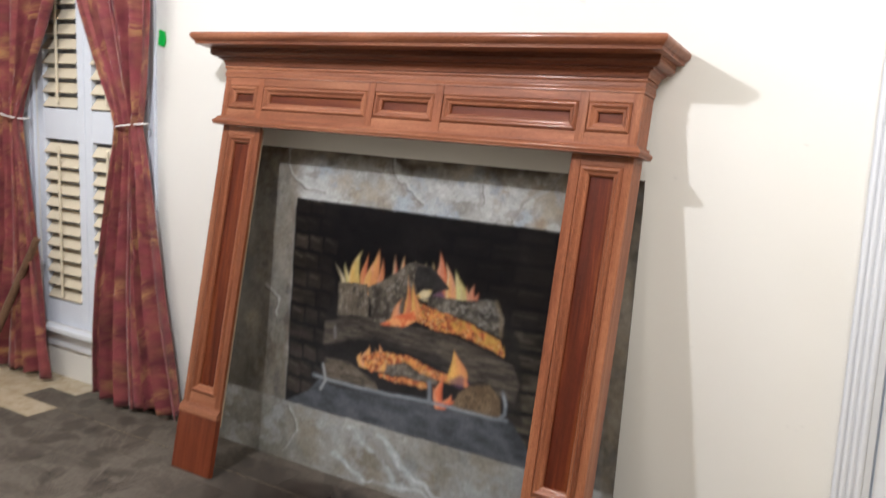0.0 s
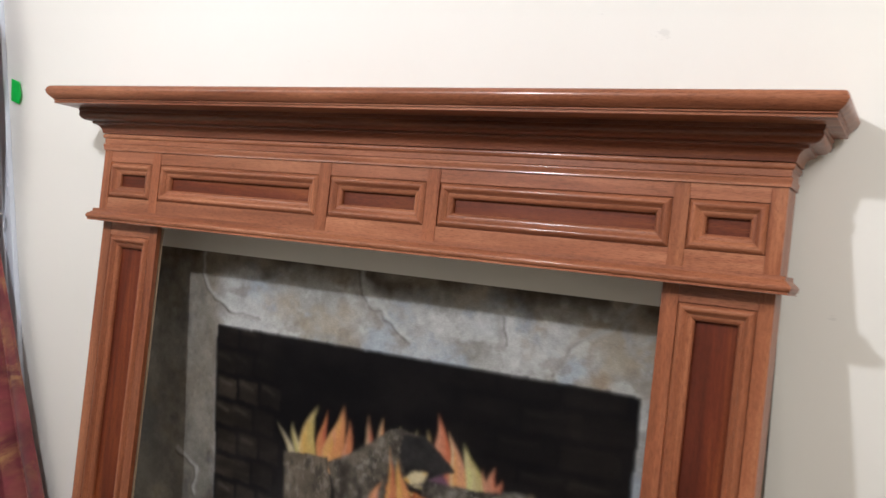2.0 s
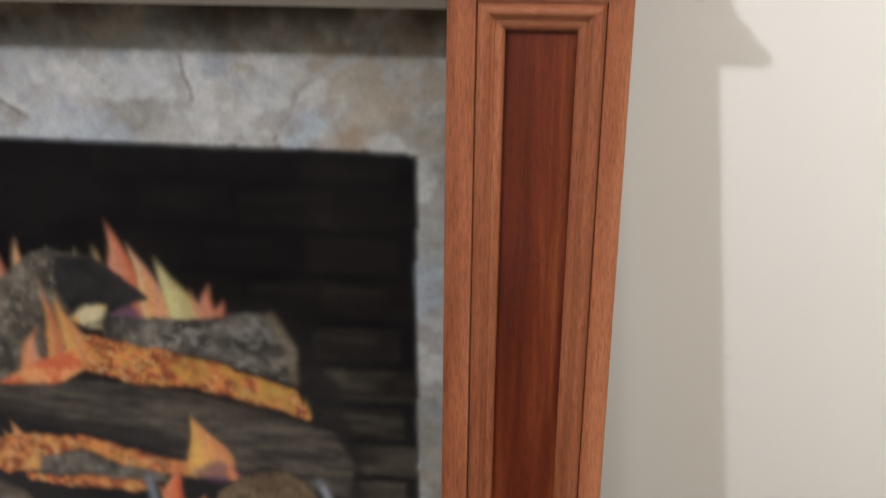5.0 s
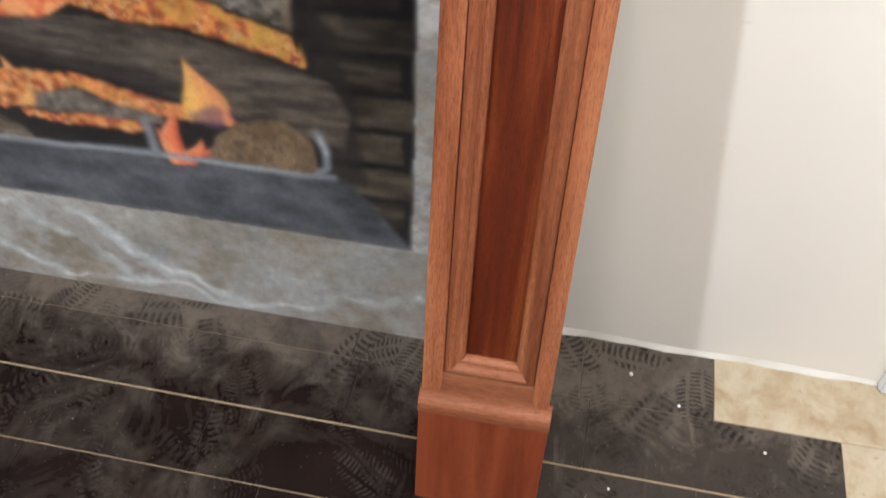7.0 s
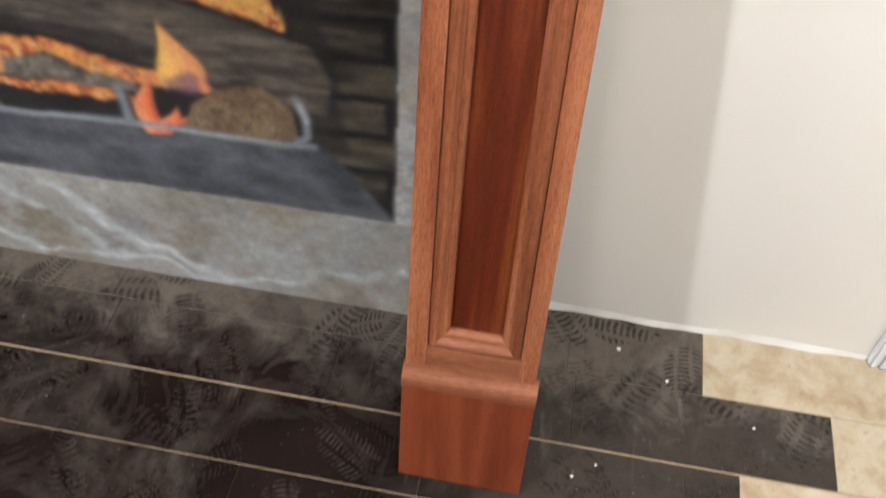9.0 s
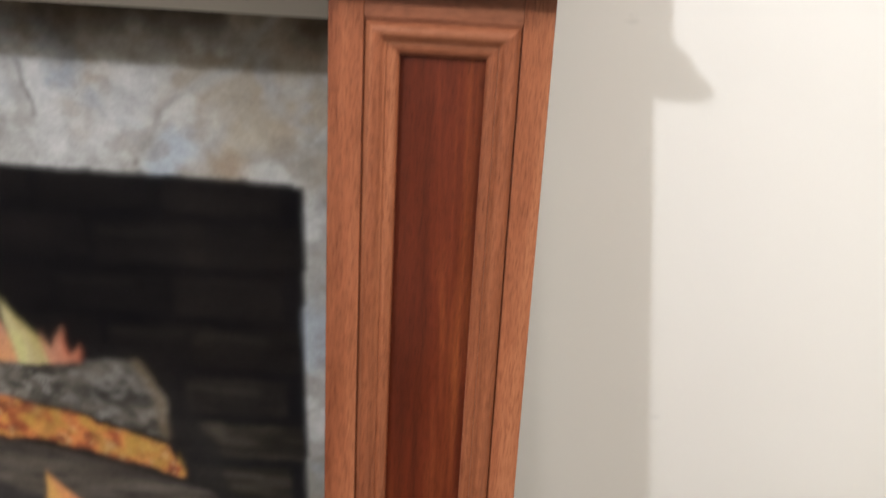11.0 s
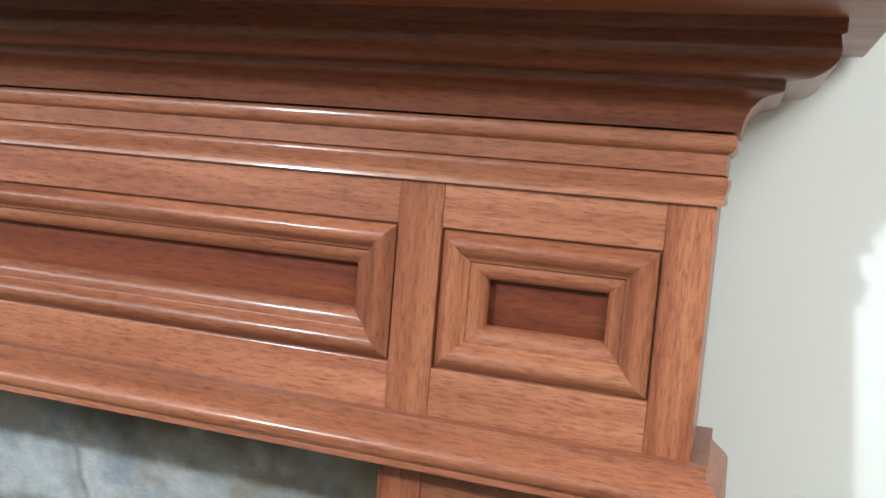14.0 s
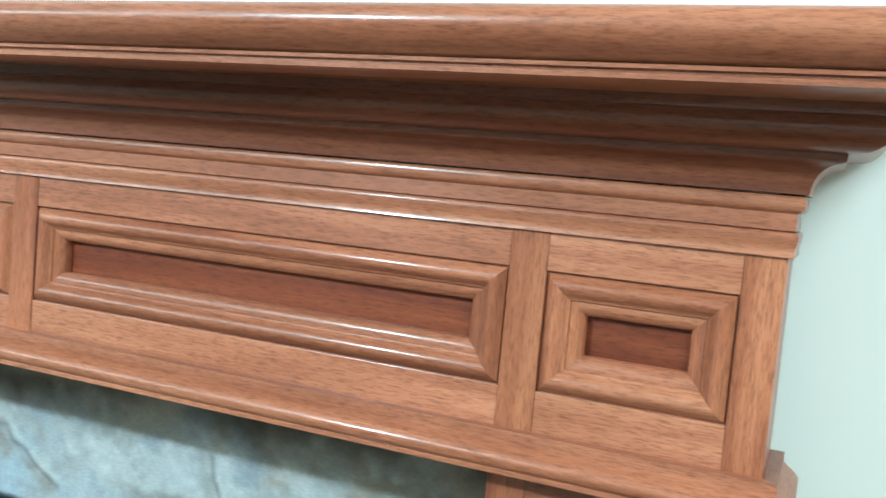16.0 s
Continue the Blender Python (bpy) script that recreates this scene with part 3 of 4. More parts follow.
# firebox
RAG = 0.006 * (cloud(60, 60, 21, 2) - 0.5) * (GZ > 0.9)
box_m = area([(-2.175, 0.248), (-0.998, 0.2545), (-0.984, 1.0890), (-2.174, 1.0885)], 0.003, 1)
box_m = np.clip(box_m + 0.8 * soften((np.abs(GZ - 1.0885) < 0.003 + RAG).astype(float), 1) * (GX > -2.17) * (GX < -0.995), 0, 1)
put(box_m, (0.004, 0.0035, 0.0045), (0.009, 0.0075, 0.008), spread(cloud(6, 9, 20), 0.4, 0.7))
rng = np.random.default_rng(4)
for side in (0, 1):
    for row in range(11):
        z = 0.30 + 0.074 * row
        for k in range(3):
            if side == 0:
                x0 = -2.165 + 0.075 * k - 0.02 * (row % 2)
                slope, fade = -0.10, (0.75 - 0.25 * k) * (1.0 if row < 9 else 0.4)
            else:
                x0 = -1.005 - 0.155 * (k + 1) + 0.06 * (row % 2)
                slope, fade = 0.06, (1.0 - 0.38 * k) * (1, 1, 1, 1, 0.9, 0.6, 0.32, 0.2, 0.16, 0.14, 0.12)[row]
            w = 0.066 if side == 0 else 0.146
            bx = min(max(x0, -2.172), -1.14 if side else -1.9)
            q = [(bx, z - slope * 0.0), (bx + w, z + slope * w), (bx + w, z + slope * w + 0.058), (bx, z + 0.058)]
            m = area(q, 0.006, 1) * box_m * max(fade, 0.08)
            c = rng.uniform(0.75, 1.2)
            put(m * 0.85, (0.026 * c, 0.020 * c, 0.014 * c), ((0.092 if side and row < 6 else 0.058) * c, (0.078 if side and row < 6 else 0.044) * c, (0.055 if side and row < 6 else 0.034) * c), spread(cloud(12, 50, 30 + row + 20 * side, 2), 0.3, 0.75))
            if rng.random() < 0.55:
                put(stroke([(bx + 0.01, z + 0.045 + slope * 0.01), (bx + 0.7 * w, z + 0.04 + slope * w)], 0.004, 0.01, 2) * box_m * 0.45 * fade, (0.15, 0.13, 0.10))

# hearth plate
put(area([(-2.170, 0.246), (-2.05, 0.315), (-1.99, 0.385), (-1.12, 0.405), (-1.06, 0.34), (-0.995, 0.252)], 0.006, 1) * box_m, (0.040, 0.044, 0.052), (0.085, 0.092, 0.105), spread(cloud(14, 26, 50), 0.3, 0.7))
put(stroke([(-1.22, 0.385), (-1.10, 0.27), (-1.0, 0.25)], 0.012, 0.02, 2) * box_m * 0.5, (0.11, 0.12, 0.135))
# shade behind the pile
put(area([(-1.99, 0.37), (-1.98, 0.66), (-1.90, 0.80), (-1.2, 0.84), (-1.12, 0.70), (-1.08, 0.40)], 0.02, 4) * 0.8, (0.012, 0.010, 0.010))


def log_shape(pts, dark, pale, seed, stretch=(10, 34), highlight=0.6):
    m = area(pts, 0.008, 1)
    warm = (1.06, 1.0, 0.90)
    put(m, tuple(k * w for k, w in zip(dark, warm)), tuple(0.92 * k * w for k, w in zip(pale, warm)), spread(cloud(*stretch, seed, 5), 0.32, 0.70))
    put(m * spread(cloud(stretch[0] * 3.5, stretch[1] * 2.6, seed + 5, 3), 0.55, 0.70) * highlight * 0.7, tuple(min(1, 1.7 * k) for k in pale))
    put(m * spread(cloud(stretch[0] * 3.0, stretch[1] * 2.2, seed + 9, 3), 0.54, 0.70) * 0.6, tuple(0.4 * k for k in dark))
    put((area(pts, 0.008, 1) - area(pts, 0.008, 5)).clip(0, 1) * 0.8, tuple(0.35 * k for k in dark))


def flame(tip, base, width, hot, mid, cool, seed, bend=0.012):
    """One painted tongue of flame, full at its foot, swaying up to a fine tip."""
    (tx, tz), (bx, bz) = tip, base
    t = np.clip((GZ - bz) / (tz - bz), -0.2, 1.2)
    u = np.clip(t, 0, 1)
    cx = bx + (tx - bx) * u ** 1.3 + bend * np.sin(u * 5.2 + seed) * (0.4 + u) * (1 - 0.5 * u) + 0.014 * WARP_X
    half = width * np.clip(1 - u, 0, 1) ** 1.15 * (1 + 0.55 * np.sin(u * 3.0)) * (t > -0.08)
    off = GX - cx
    m = soften(np.clip((half - np.abs(off)) / 0.006, 0, 1) * (half > 0.0008), 1)
    s = np.clip(off / np.maximum(half, 0.001), -1, 1)
    grain = cloud(60, 12, 60 + seed, 3)
    put(m, hot, mid, spread(0.45 * s + 0.30 * t + 1.1 * (grain - 0.5), -0.35, 0.55))
    put(m * spread(-s + 1.2 * (grain - 0.5), 0.25, 0.8) * 0.75, cool)
    put(m * spread(s - 0.8 * t + 1.2 * (grain - 0.5), 0.35, 0.9) * 0.55, tuple(0.62 * k for k in mid))
    put(m * spread(t, 0.6, 1.0) * 0.5, cool)


YEL, ORA, RED, PINK, CREAM, OLIVE = (0.62, 0.37, 0.10), (0.58, 0.24, 0.10), (0.45, 0.13, 0.07), (0.56, 0.27, 0.17), (0.62, 0.52, 0.32), (0.44, 0.37, 0.14)
# tongues behind the logs
for k, (tx, tz, bx, w, hot, mid, cool) in enumerate(((-1.955, 0.868, -1.905, 0.012, CREAM, (0.3, 0.26, 0.2), CREAM), (-1.905, 0.874, -1.885, 0.016, OLIVE, CREAM, CREAM), (-1.823, 0.932, -1.862, 0.030, YEL, OLIVE, CREAM),
        (-1.797, 0.927, -1.805, 0.020, ORA, RED, ORA), (-1.740, 0.945, -1.775, 0.034, YEL, ORA, PINK), (-1.722, 0.918, -1.735, 0.018, ORA, RED, PINK), (-1.660, 0.935, -1.668, 0.020, PINK, RED, CREAM),
        (-1.619, 0.940, -1.628, 0.022, PINK, ORA, CREAM), (-1.575, 0.925, -1.585, 0.020, YEL, CREAM, CREAM), (-1.535, 0.93, -1.520, 0.016, CREAM, OLIVE, CREAM), (-1.504, 0.932, -1.485, 0.020, CREAM, YEL, CREAM),
        (-1.468, 0.973, -1.452, 0.036, PINK, (0.5, 0.13, 0.06), PINK), (-1.437, 0.938, -1.405, 0.026, (0.65, 0.32, 0.1), PINK, CREAM), (-1.394, 0.914, -1.358, 0.028, CREAM, OLIVE, (0.55, 0.55, 0.22)),
        (-1.345, 0.868, -1.330, 0.010, RED, PINK, PINK), (-1.317, 0.875, -1.318, 0.018, PINK, RED, PINK), (-1.298, 0.845, -1.305, 0.016, PINK, RED, RED))):
    flame((tx, tz), (bx, 0.765 + 0.02 * (bx > -1.55)), 1.02 * w, hot, mid, cool, k, 0.008)
put(area([(-1.52, 0.775), (-1.50, 0.82), (-1.45, 0.825), (-1.42, 0.79)], 0.01, 3) * 0.8, (0.045, 0.035, 0.11))
# logs
log_shape([(-1.93, 0.655), (-1.925, 0.785), (-1.785, 0.795), (-1.77, 0.66)], (0.085, 0.072, 0.06), (0.17, 0.15, 0.125), 71, (26, 18))
log_shape([(-1.99, 0.52), (-1.985, 0.615), (-1.86, 0.665), (-1.74, 0.67), (-1.46, 0.672), (-1.30, 0.645), (-1.135, 0.605), (-1.105, 0.54), (-1.115, 0.47), (-1.28, 0.505), (-1.45, 0.545), (-1.74, 0.585)], (0.035, 0.030, 0.027), (0.105, 0.092, 0.08), 75, (6, 40), 0.35)
put(area([(-1.95, 0.53), (-1.74, 0.60), (-1.45, 0.585), (-1.30, 0.545), (-1.45, 0.535), (-1.74, 0.57)], 0.01, 4) * 0.75, (0.010, 0.009, 0.010))
log_shape([(-1.50, 0.795), (-1.36, 0.802), (-1.225, 0.818), (-1.185, 0.765), (-1.188, 0.69), (-1.36, 0.735), (-1.505, 0.745)], (0.035, 0.032, 0.030), (0.19, 0.18, 0.165), 79, (22, 34), 0.8)
put(stroke([(-1.222, 0.815), (-1.192, 0.76), (-1.192, 0.70)], 0.006, 0.01, 2) * 0.6, (0.20, 0.15, 0.09))
log_shape([(-1.785, 0.785), (-1.70, 0.83), (-1.60, 0.90), (-1.567, 0.908), (-1.50, 0.90), (-1.44, 0.855), (-1.42, 0.834), (-1.50, 0.79), (-1.57, 0.75), (-1.63, 0.685), (-1.70, 0.655), (-1.75, 0.66)], (0.042, 0.036, 0.032), (0.17, 0.155, 0.135), 83, (20, 22), 0.7)
put(area([(-1.565, 0.896), (-1.50, 0.902), (-1.45, 0.865), (-1.421, 0.836), (-1.495, 0.792), (-1.55, 0.785), (-1.575, 0.84)], 0.006, 1), (0.014, 0.013, 0.014), (0.035, 0.032, 0.032), spread(cloud(20, 20, 87), 0.4, 0.7))


def embers(pts, seed, rough=0.02):
    edge = cloud(70, 70, seed + 11, 2) - 0.5
    m = soften((area(pts, rough, 4) + 0.9 * edge > 0.5).astype(float), 1)
    put(m, (0.30, 0.075, 0.03), (0.62, 0.22, 0.07), spread(cloud(75, 80, seed, 2), 0.36, 0.6))
    put(m * spread(cloud(80, 90, seed + 3, 2), 0.55, 0.66) * 0.6, (0.60, 0.33, 0.08))
    put(m * spread(cloud(85, 80, seed + 6, 2), 0.56, 0.66) * 0.45, (0.075, 0.035, 0.022))
    put(m * spread(cloud(95, 95, seed + 8, 2), 0.63, 0.70) * 0.5, (0.62, 0.42, 0.2))


embers([(-1.61, 0.765), (-1.50, 0.752), (-1.40, 0.735), (-1.30, 0.705), (-1.19, 0.678), (-1.174, 0.628), (-1.30, 0.655), (-1.46, 0.680), (-1.54, 0.70), (-1.60, 0.705)], 90)
put(area([(-1.42, 0.735), (-1.30, 0.71), (-1.18, 0.675), (-1.174, 0.635), (-1.30, 0.665), (-1.42, 0.70)], 0.012, 3) * spread(cloud(50, 55, 96, 2), 0.42, 0.6) * 0.8, (0.48, 0.29, 0.06))
flame((-1.592, 0.872), (-1.60, 0.69), 0.015, ORA, RED, YEL, 31)
flame((-1.568, 0.845), (-1.565, 0.71), 0.019, YEL, ORA, YEL, 32)
flame((-1.61, 0.78), (-1.655, 0.665), 0.020, ORA, PINK, ORA, 33)
put(area([(-1.72, 0.655), (-1.64, 0.70), (-1.56, 0.735), (-1.55, 0.70), (-1.62, 0.66)], 0.012, 1), (0.55, 0.13, 0.05), (0.68, 0.3, 0.12), spread(cloud(40, 40, 98, 2), 0.4, 0.65))
put(area([(-1.56, 0.785), (-1.53, 0.81), (-1.488, 0.815), (-1.50, 0.79), (-1.535, 0.775)], 0.006, 1), YEL, CREAM, spread(cloud(30, 30, 99), 0.4, 0.6))
# lower fire
log_shape([(-1.985, 0.375), (-1.98, 0.47), (-1.85, 0.475), (-1.72, 0.42), (-1.70, 0.385)], (0.055, 0.045, 0.036), (0.125, 0.108, 0.088), 101, (12, 40), 0.4)
log_shape([(-1.70, 0.505), (-1.58, 0.520), (-1.44, 0.50), (-1.44, 0.47), (-1.58, 0.465), (-1.70, 0.468)], (0.06, 0.055, 0.05), (0.16, 0.15, 0.135), 104, (22, 30))
for k, (tx, tz, bx, w) in enumerate(((-1.80, 0.53, -1.79, 0.018), (-1.769, 0.566, -1.765, 0.024), (-1.735, 0.56, -1.735, 0.020), (-1.707, 0.582, -1.715, 0.024), (-1.69, 0.545, -1.69, 0.016))):
    flame((tx, tz), (bx, 0.475), w, YEL, ORA, PINK, 40 + k)
embers([(-1.80, 0.50), (-1.70, 0.545), (-1.587, 0.553), (-1.46, 0.533), (-1.38, 0.515), (-1.38, 0.485), (-1.47, 0.50), (-1.60, 0.525), (-1.69, 0.50), (-1.75, 0.46)], 110)
embers([(-1.71, 0.465), (-1.60, 0.462), (-1.47, 0.468), (-1.47, 0.447), (-1.60, 0.440), (-1.71, 0.45)], 120, 0.008)
flame((-1.368, 0.622), (-1.352, 0.50), 0.042, (0.75, 0.42, 0.10), ORA, YEL, 50)
put(area([(-1.40, 0.495), (-1.34, 0.53), (-1.30, 0.50), (-1.34, 0.475)], 0.01, 3) * 0.75, (0.10, 0.05, 0.10))
flame((-1.30, 0.535), (-1.318, 0.49), 0.012, ORA, RED, RED, 52)
log_shape([(-1.372, 0.405), (-1.345, 0.455), (-1.30, 0.500), (-1.22, 0.512), (-1.175, 0.475), (-1.165, 0.41), (-1.25, 0.398)], (0.095, 0.066, 0.040), (0.17, 0.125, 0.078), 130, (30, 26), 0.3)
for k, (tx, tz, bx, bz, w) in enumerate(((-1.425, 0.505, -1.425, 0.415, 0.022), (-1.355, 0.415, -1.41, 0.405, 0.02), (-1.36, 0.435, -1.41, 0.41, 0.018), (-1.45, 0.455, -1.43, 0.405, 0.016))):
    flame((tx, tz + 0.02), (bx, bz - 0.015), w, (0.72, 0.25, 0.1), (0.55, 0.12, 0.05), PINK, 60 + k)
# grate
STEEL = (0.17, 0.19, 0.215)
put(stroke([(-2.03, 0.386), (-1.727, 0.384), (-1.466, 0.400), (-1.20, 0.400), (-1.14, 0.404)], 0.0065, 0.006) * 0.9, STEEL)
put(stroke([(-2.02, 0.384), (-1.6, 0.392), (-1.2, 0.404)], 0.0018, 0.006) * 0.5, (0.4, 0.43, 0.46))
put(stroke([(-1.472, 0.475), (-1.466, 0.40)], 0.0075, 0.004), STEEL)
put(stroke([(-1.165, 0.50), (-1.150, 0.465), (-1.150, 0.425), (-1.17, 0.405)], 0.006, 0.004), STEEL)
put(stroke([(-1.160, 0.49), (-1.149, 0.455)], 0.0025, 0.004), (0.42, 0.45, 0.48))
put(stroke([(-1.99, 0.335), (-1.965, 0.38), (-1.985, 0.44)], 0.0055, 0.004), (0.26, 0.27, 0.28))
put(stroke([(-1.93, 0.56), (-1.935, 0.60)], 0.006, 0.004) * 0.6, (0.2, 0.2, 0.2))
# smudged brushwork; glossy haze painted in as paler colour over the lower firebox
blurred = np.stack([soften(art[..., k], 3) for k in range(3)], -1)
blend = (box_m * (0.45 + 0.5 * spread(cloud(14, 14, 160, 3), 0.4, 0.6)))[..., None]
art[:] = art * (1 - blend) + blurred * blend
haze = box_m * spread(0.80 - GZ + 0.25 * WARP_Z, 0.0, 0.42) * (0.7 + 0.6 * cloud(11, 15, 161, 4))
art[:] = art * (1 + 0.30 * haze[..., None]) + np.array((0.016, 0.016, 0.017)) * haze[..., None]
art *= (0.70 + 0.2 * cloud(90, 90, 150, 2))[..., None]


def painted_surface():
    me = bpy.data.meshes.new("painted_surface")
    me.vertices.add(NX * NZ)
    me.vertices.foreach_set("co", np.stack([GX, np.zeros(GX.shape), GZ], -1).ravel())
    i = (np.arange(NZ - 1)[:, None] * NX + np.arange(NX - 1)[None]).ravel()
    quads = np.stack([i, i + 1, i + NX + 1, i + NX], -1).astype(np.int32)
    me.loops.add(quads.size)
    me.loops.foreach_set("vertex_index", quads.ravel())
    me.polygons.add(len(quads))
    me.polygons.foreach_set("loop_start", np.arange(0, quads.size, 4, dtype=np.int32))
    me.update(calc_edges=True)
    att = me.color_attributes.new("paint", "FLOAT_COLOR", "POINT")
    att.data.foreach_set("color", np.concatenate([np.clip(art, 0, 1), np.ones((NZ, NX, 1))], -1).astype(np.float32).ravel())
    m, n, l, b = material("artist_paint", 0.6)
    b.inputs["Specular IOR Level"].default_value = 0.08
    a = n.new("ShaderNodeAttribute")
    a.attribute_name = "paint"
    brush = noise_at(n, l, coords(n, l, (1, 1, 2.0), False), 160, 4, 0.6, 0.6)
    c = mix(n, l, 0.5, a.outputs["Color"], ramp(n, l, brush, [(0.3, (0.75, 0.75, 0.75)), (0.7, (1.2, 1.2, 1.2))]), "MULTIPLY")
    l.new(c, b.inputs["Base Color"])
    bump(n, l, b, brush, 0.15, 0.0008)
    me.materials.append(m)
    ob = new("painted_surface", me)
    ob.parent = board
    ob["label"] = "painted logs, flames, firebox and grey stone"


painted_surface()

# ---- window with shutters ----
def window():
    x0, x1, z0, z1 = WIN
    w = thing("window_1", pose(0, WALL_Y, 0), "white window with closed plantation shutters", "window", kind="structure")
    t = 0.15
    for a, b, c, d in ((x0 - t, x0, z0, z1 + t), (x1, x1 + t, z0, z1 + t), (x0, x1, z1, z1 + t)):
        part("window_trim", box(a, b, -0.018, -0.0005, c, d, 0.003), shutter_white, w)
    for x in (x1 + 0.035, x1 + 0.11, x0 - 0.035, x0 - 0.11):
        part("window_trim_bead", box(x - 0.008, x + 0.008, -0.024, -0.018, z0 + 0.001, z1 + t - 0.01, 0.003), shutter_white, w)
    part("window_sill", box(x0 - 0.17, x1 + 0.17, -0.05, 0.03, z0 - 0.03, z0 - 0.0005, 0.006), white_gloss, w)
    part("window_apron", box(x0 - 0.13, x1 + 0.13, -0.014, -0.0005, z0 - 0.11, z0 - 0.031, 0.003), white_gloss, w)
    part("window_pane", box(x0, x1, 0.11, 0.116, z0, z1), shutter_white, w, "painted-over pane")
    mid = (x0 + x1) / 2
    for a, b in ((x0 + 0.004, mid - 0.002), (mid + 0.002, x1 - 0.004)):
        s = part("shutter", box(a, a + 0.052, 0.004, 0.034, z0 + 0.002, z1 - 0.004, 0.003), shutter_white, w)
        part("shutter_stile", box(b - 0.052, b, 0.004, 0.034, z0 + 0.002, z1 - 0.004, 0.003), shutter_white, s)
        for c, d in ((z0 + 0.002, 0.40), (1.22, 1.37), (z1 - 0.12, z1 - 0.004)):
            part("shutter_rail", box(a + 0.052, b - 0.052, 0.005, 0.033, c, d, 0.002), shutter_white, s)
        k0 = None
        for lo, hi in ((0.43, 1.19), (1.40, z1 - 0.15)):
            part("tilt_rod", box((a + b) / 2 - 0.006, (a + b) / 2 + 0.006, -0.017, -0.008, lo, hi, 0.002), louvre_cream, s)
        for lo, hi in ((0.40, 1.22), (1.37, z1 - 0.12)):
            count = int((hi - lo) / 0.066)
            for i in range(count):
                z = lo + 0.033 + i * (hi - lo - 0.01) / count
                if k0 is None:
                    bm = box(a + 0.054, b - 0.054, -0.031, 0.031, -0.0045, 0.0045, 0.003)
                    k0 = mesh_of("louvre", bm, louvre_cream)
                o = new("louvre", k0)
                o.parent = s
                o.matrix_local = pose(0, 0.018, z, 52, 0, 0)
    return w


window()

# ---- door and its casing ----
def door():
    x0, x1, z1 = DOOR
    c = thing("door_1", pose(0, WALL_Y, 0), "closed white painted door in a fluted white casing", "door", kind="structure")
    for a, b in ((x0 - 0.078, x0), (x1, x1 + 0.078)):
        k = part("door_casing", box(a, b, -0.016, -0.0005, 0.0, z1 + 0.078, 0.003), white_gloss, c)
        for x in (a + 0.010, a + 0.028, a + 0.048, a + 0.068):
            part("casing_flute", box(x - 0.0065, x + 0.0065, -0.0225, -0.016, 0.0, z1 + 0.07, 0.004), white_gloss, k)
    part("door_casing", box(x0, x1, -0.016, -0.0005, z1, z1 + 0.078, 0.003), white_gloss, c)
    part("door_jamb", box(x0 + 0.0005, x0 + 0.02, 0.0, 0.15, 0.0, z1 - 0.001, 0.002), white_gloss, c)
    part("door_jamb", box(x1 - 0.02, x1 - 0.0005, 0.0, 0.15, 0.0, z1 - 0.001, 0.002), white_gloss, c)
    leaf = part("door_leaf", box(x0 + 0.026, x1 - 0.026, 0.012, 0.05, 0.008, z1 - 0.004, 0.002), white_gloss, c)
    for z0, z2 in ((0.2, 0.85), (1.0, 1.85)):
        for a, b in ((x0 + 0.13, x0 + 0.40), (x0 + 0.50, x1 - 0.13)):
            part("door_panel", box(a, b, 0.006, 0.012, z0, z2, 0.005), white_gloss, leaf)


door()

# thin bead of caulk along the foot of the wall
tagged(part("trim", loft([[(x, WALL_Y - 0.0005, 0.0), (x, WALL_Y - 0.006 - 0.002 * math.sin(23 * x) - 0.0015 * math.sin(61 * x), 0.0), (x, WALL_Y - 0.0005, 0.014 + 0.003 * math.sin(17 * x))] for x in np.linspace(-2.9, -0.079, 90)]), caulk_white),
       "uneven bead of white caulk along the wall's foot", "trim", kind="structure")

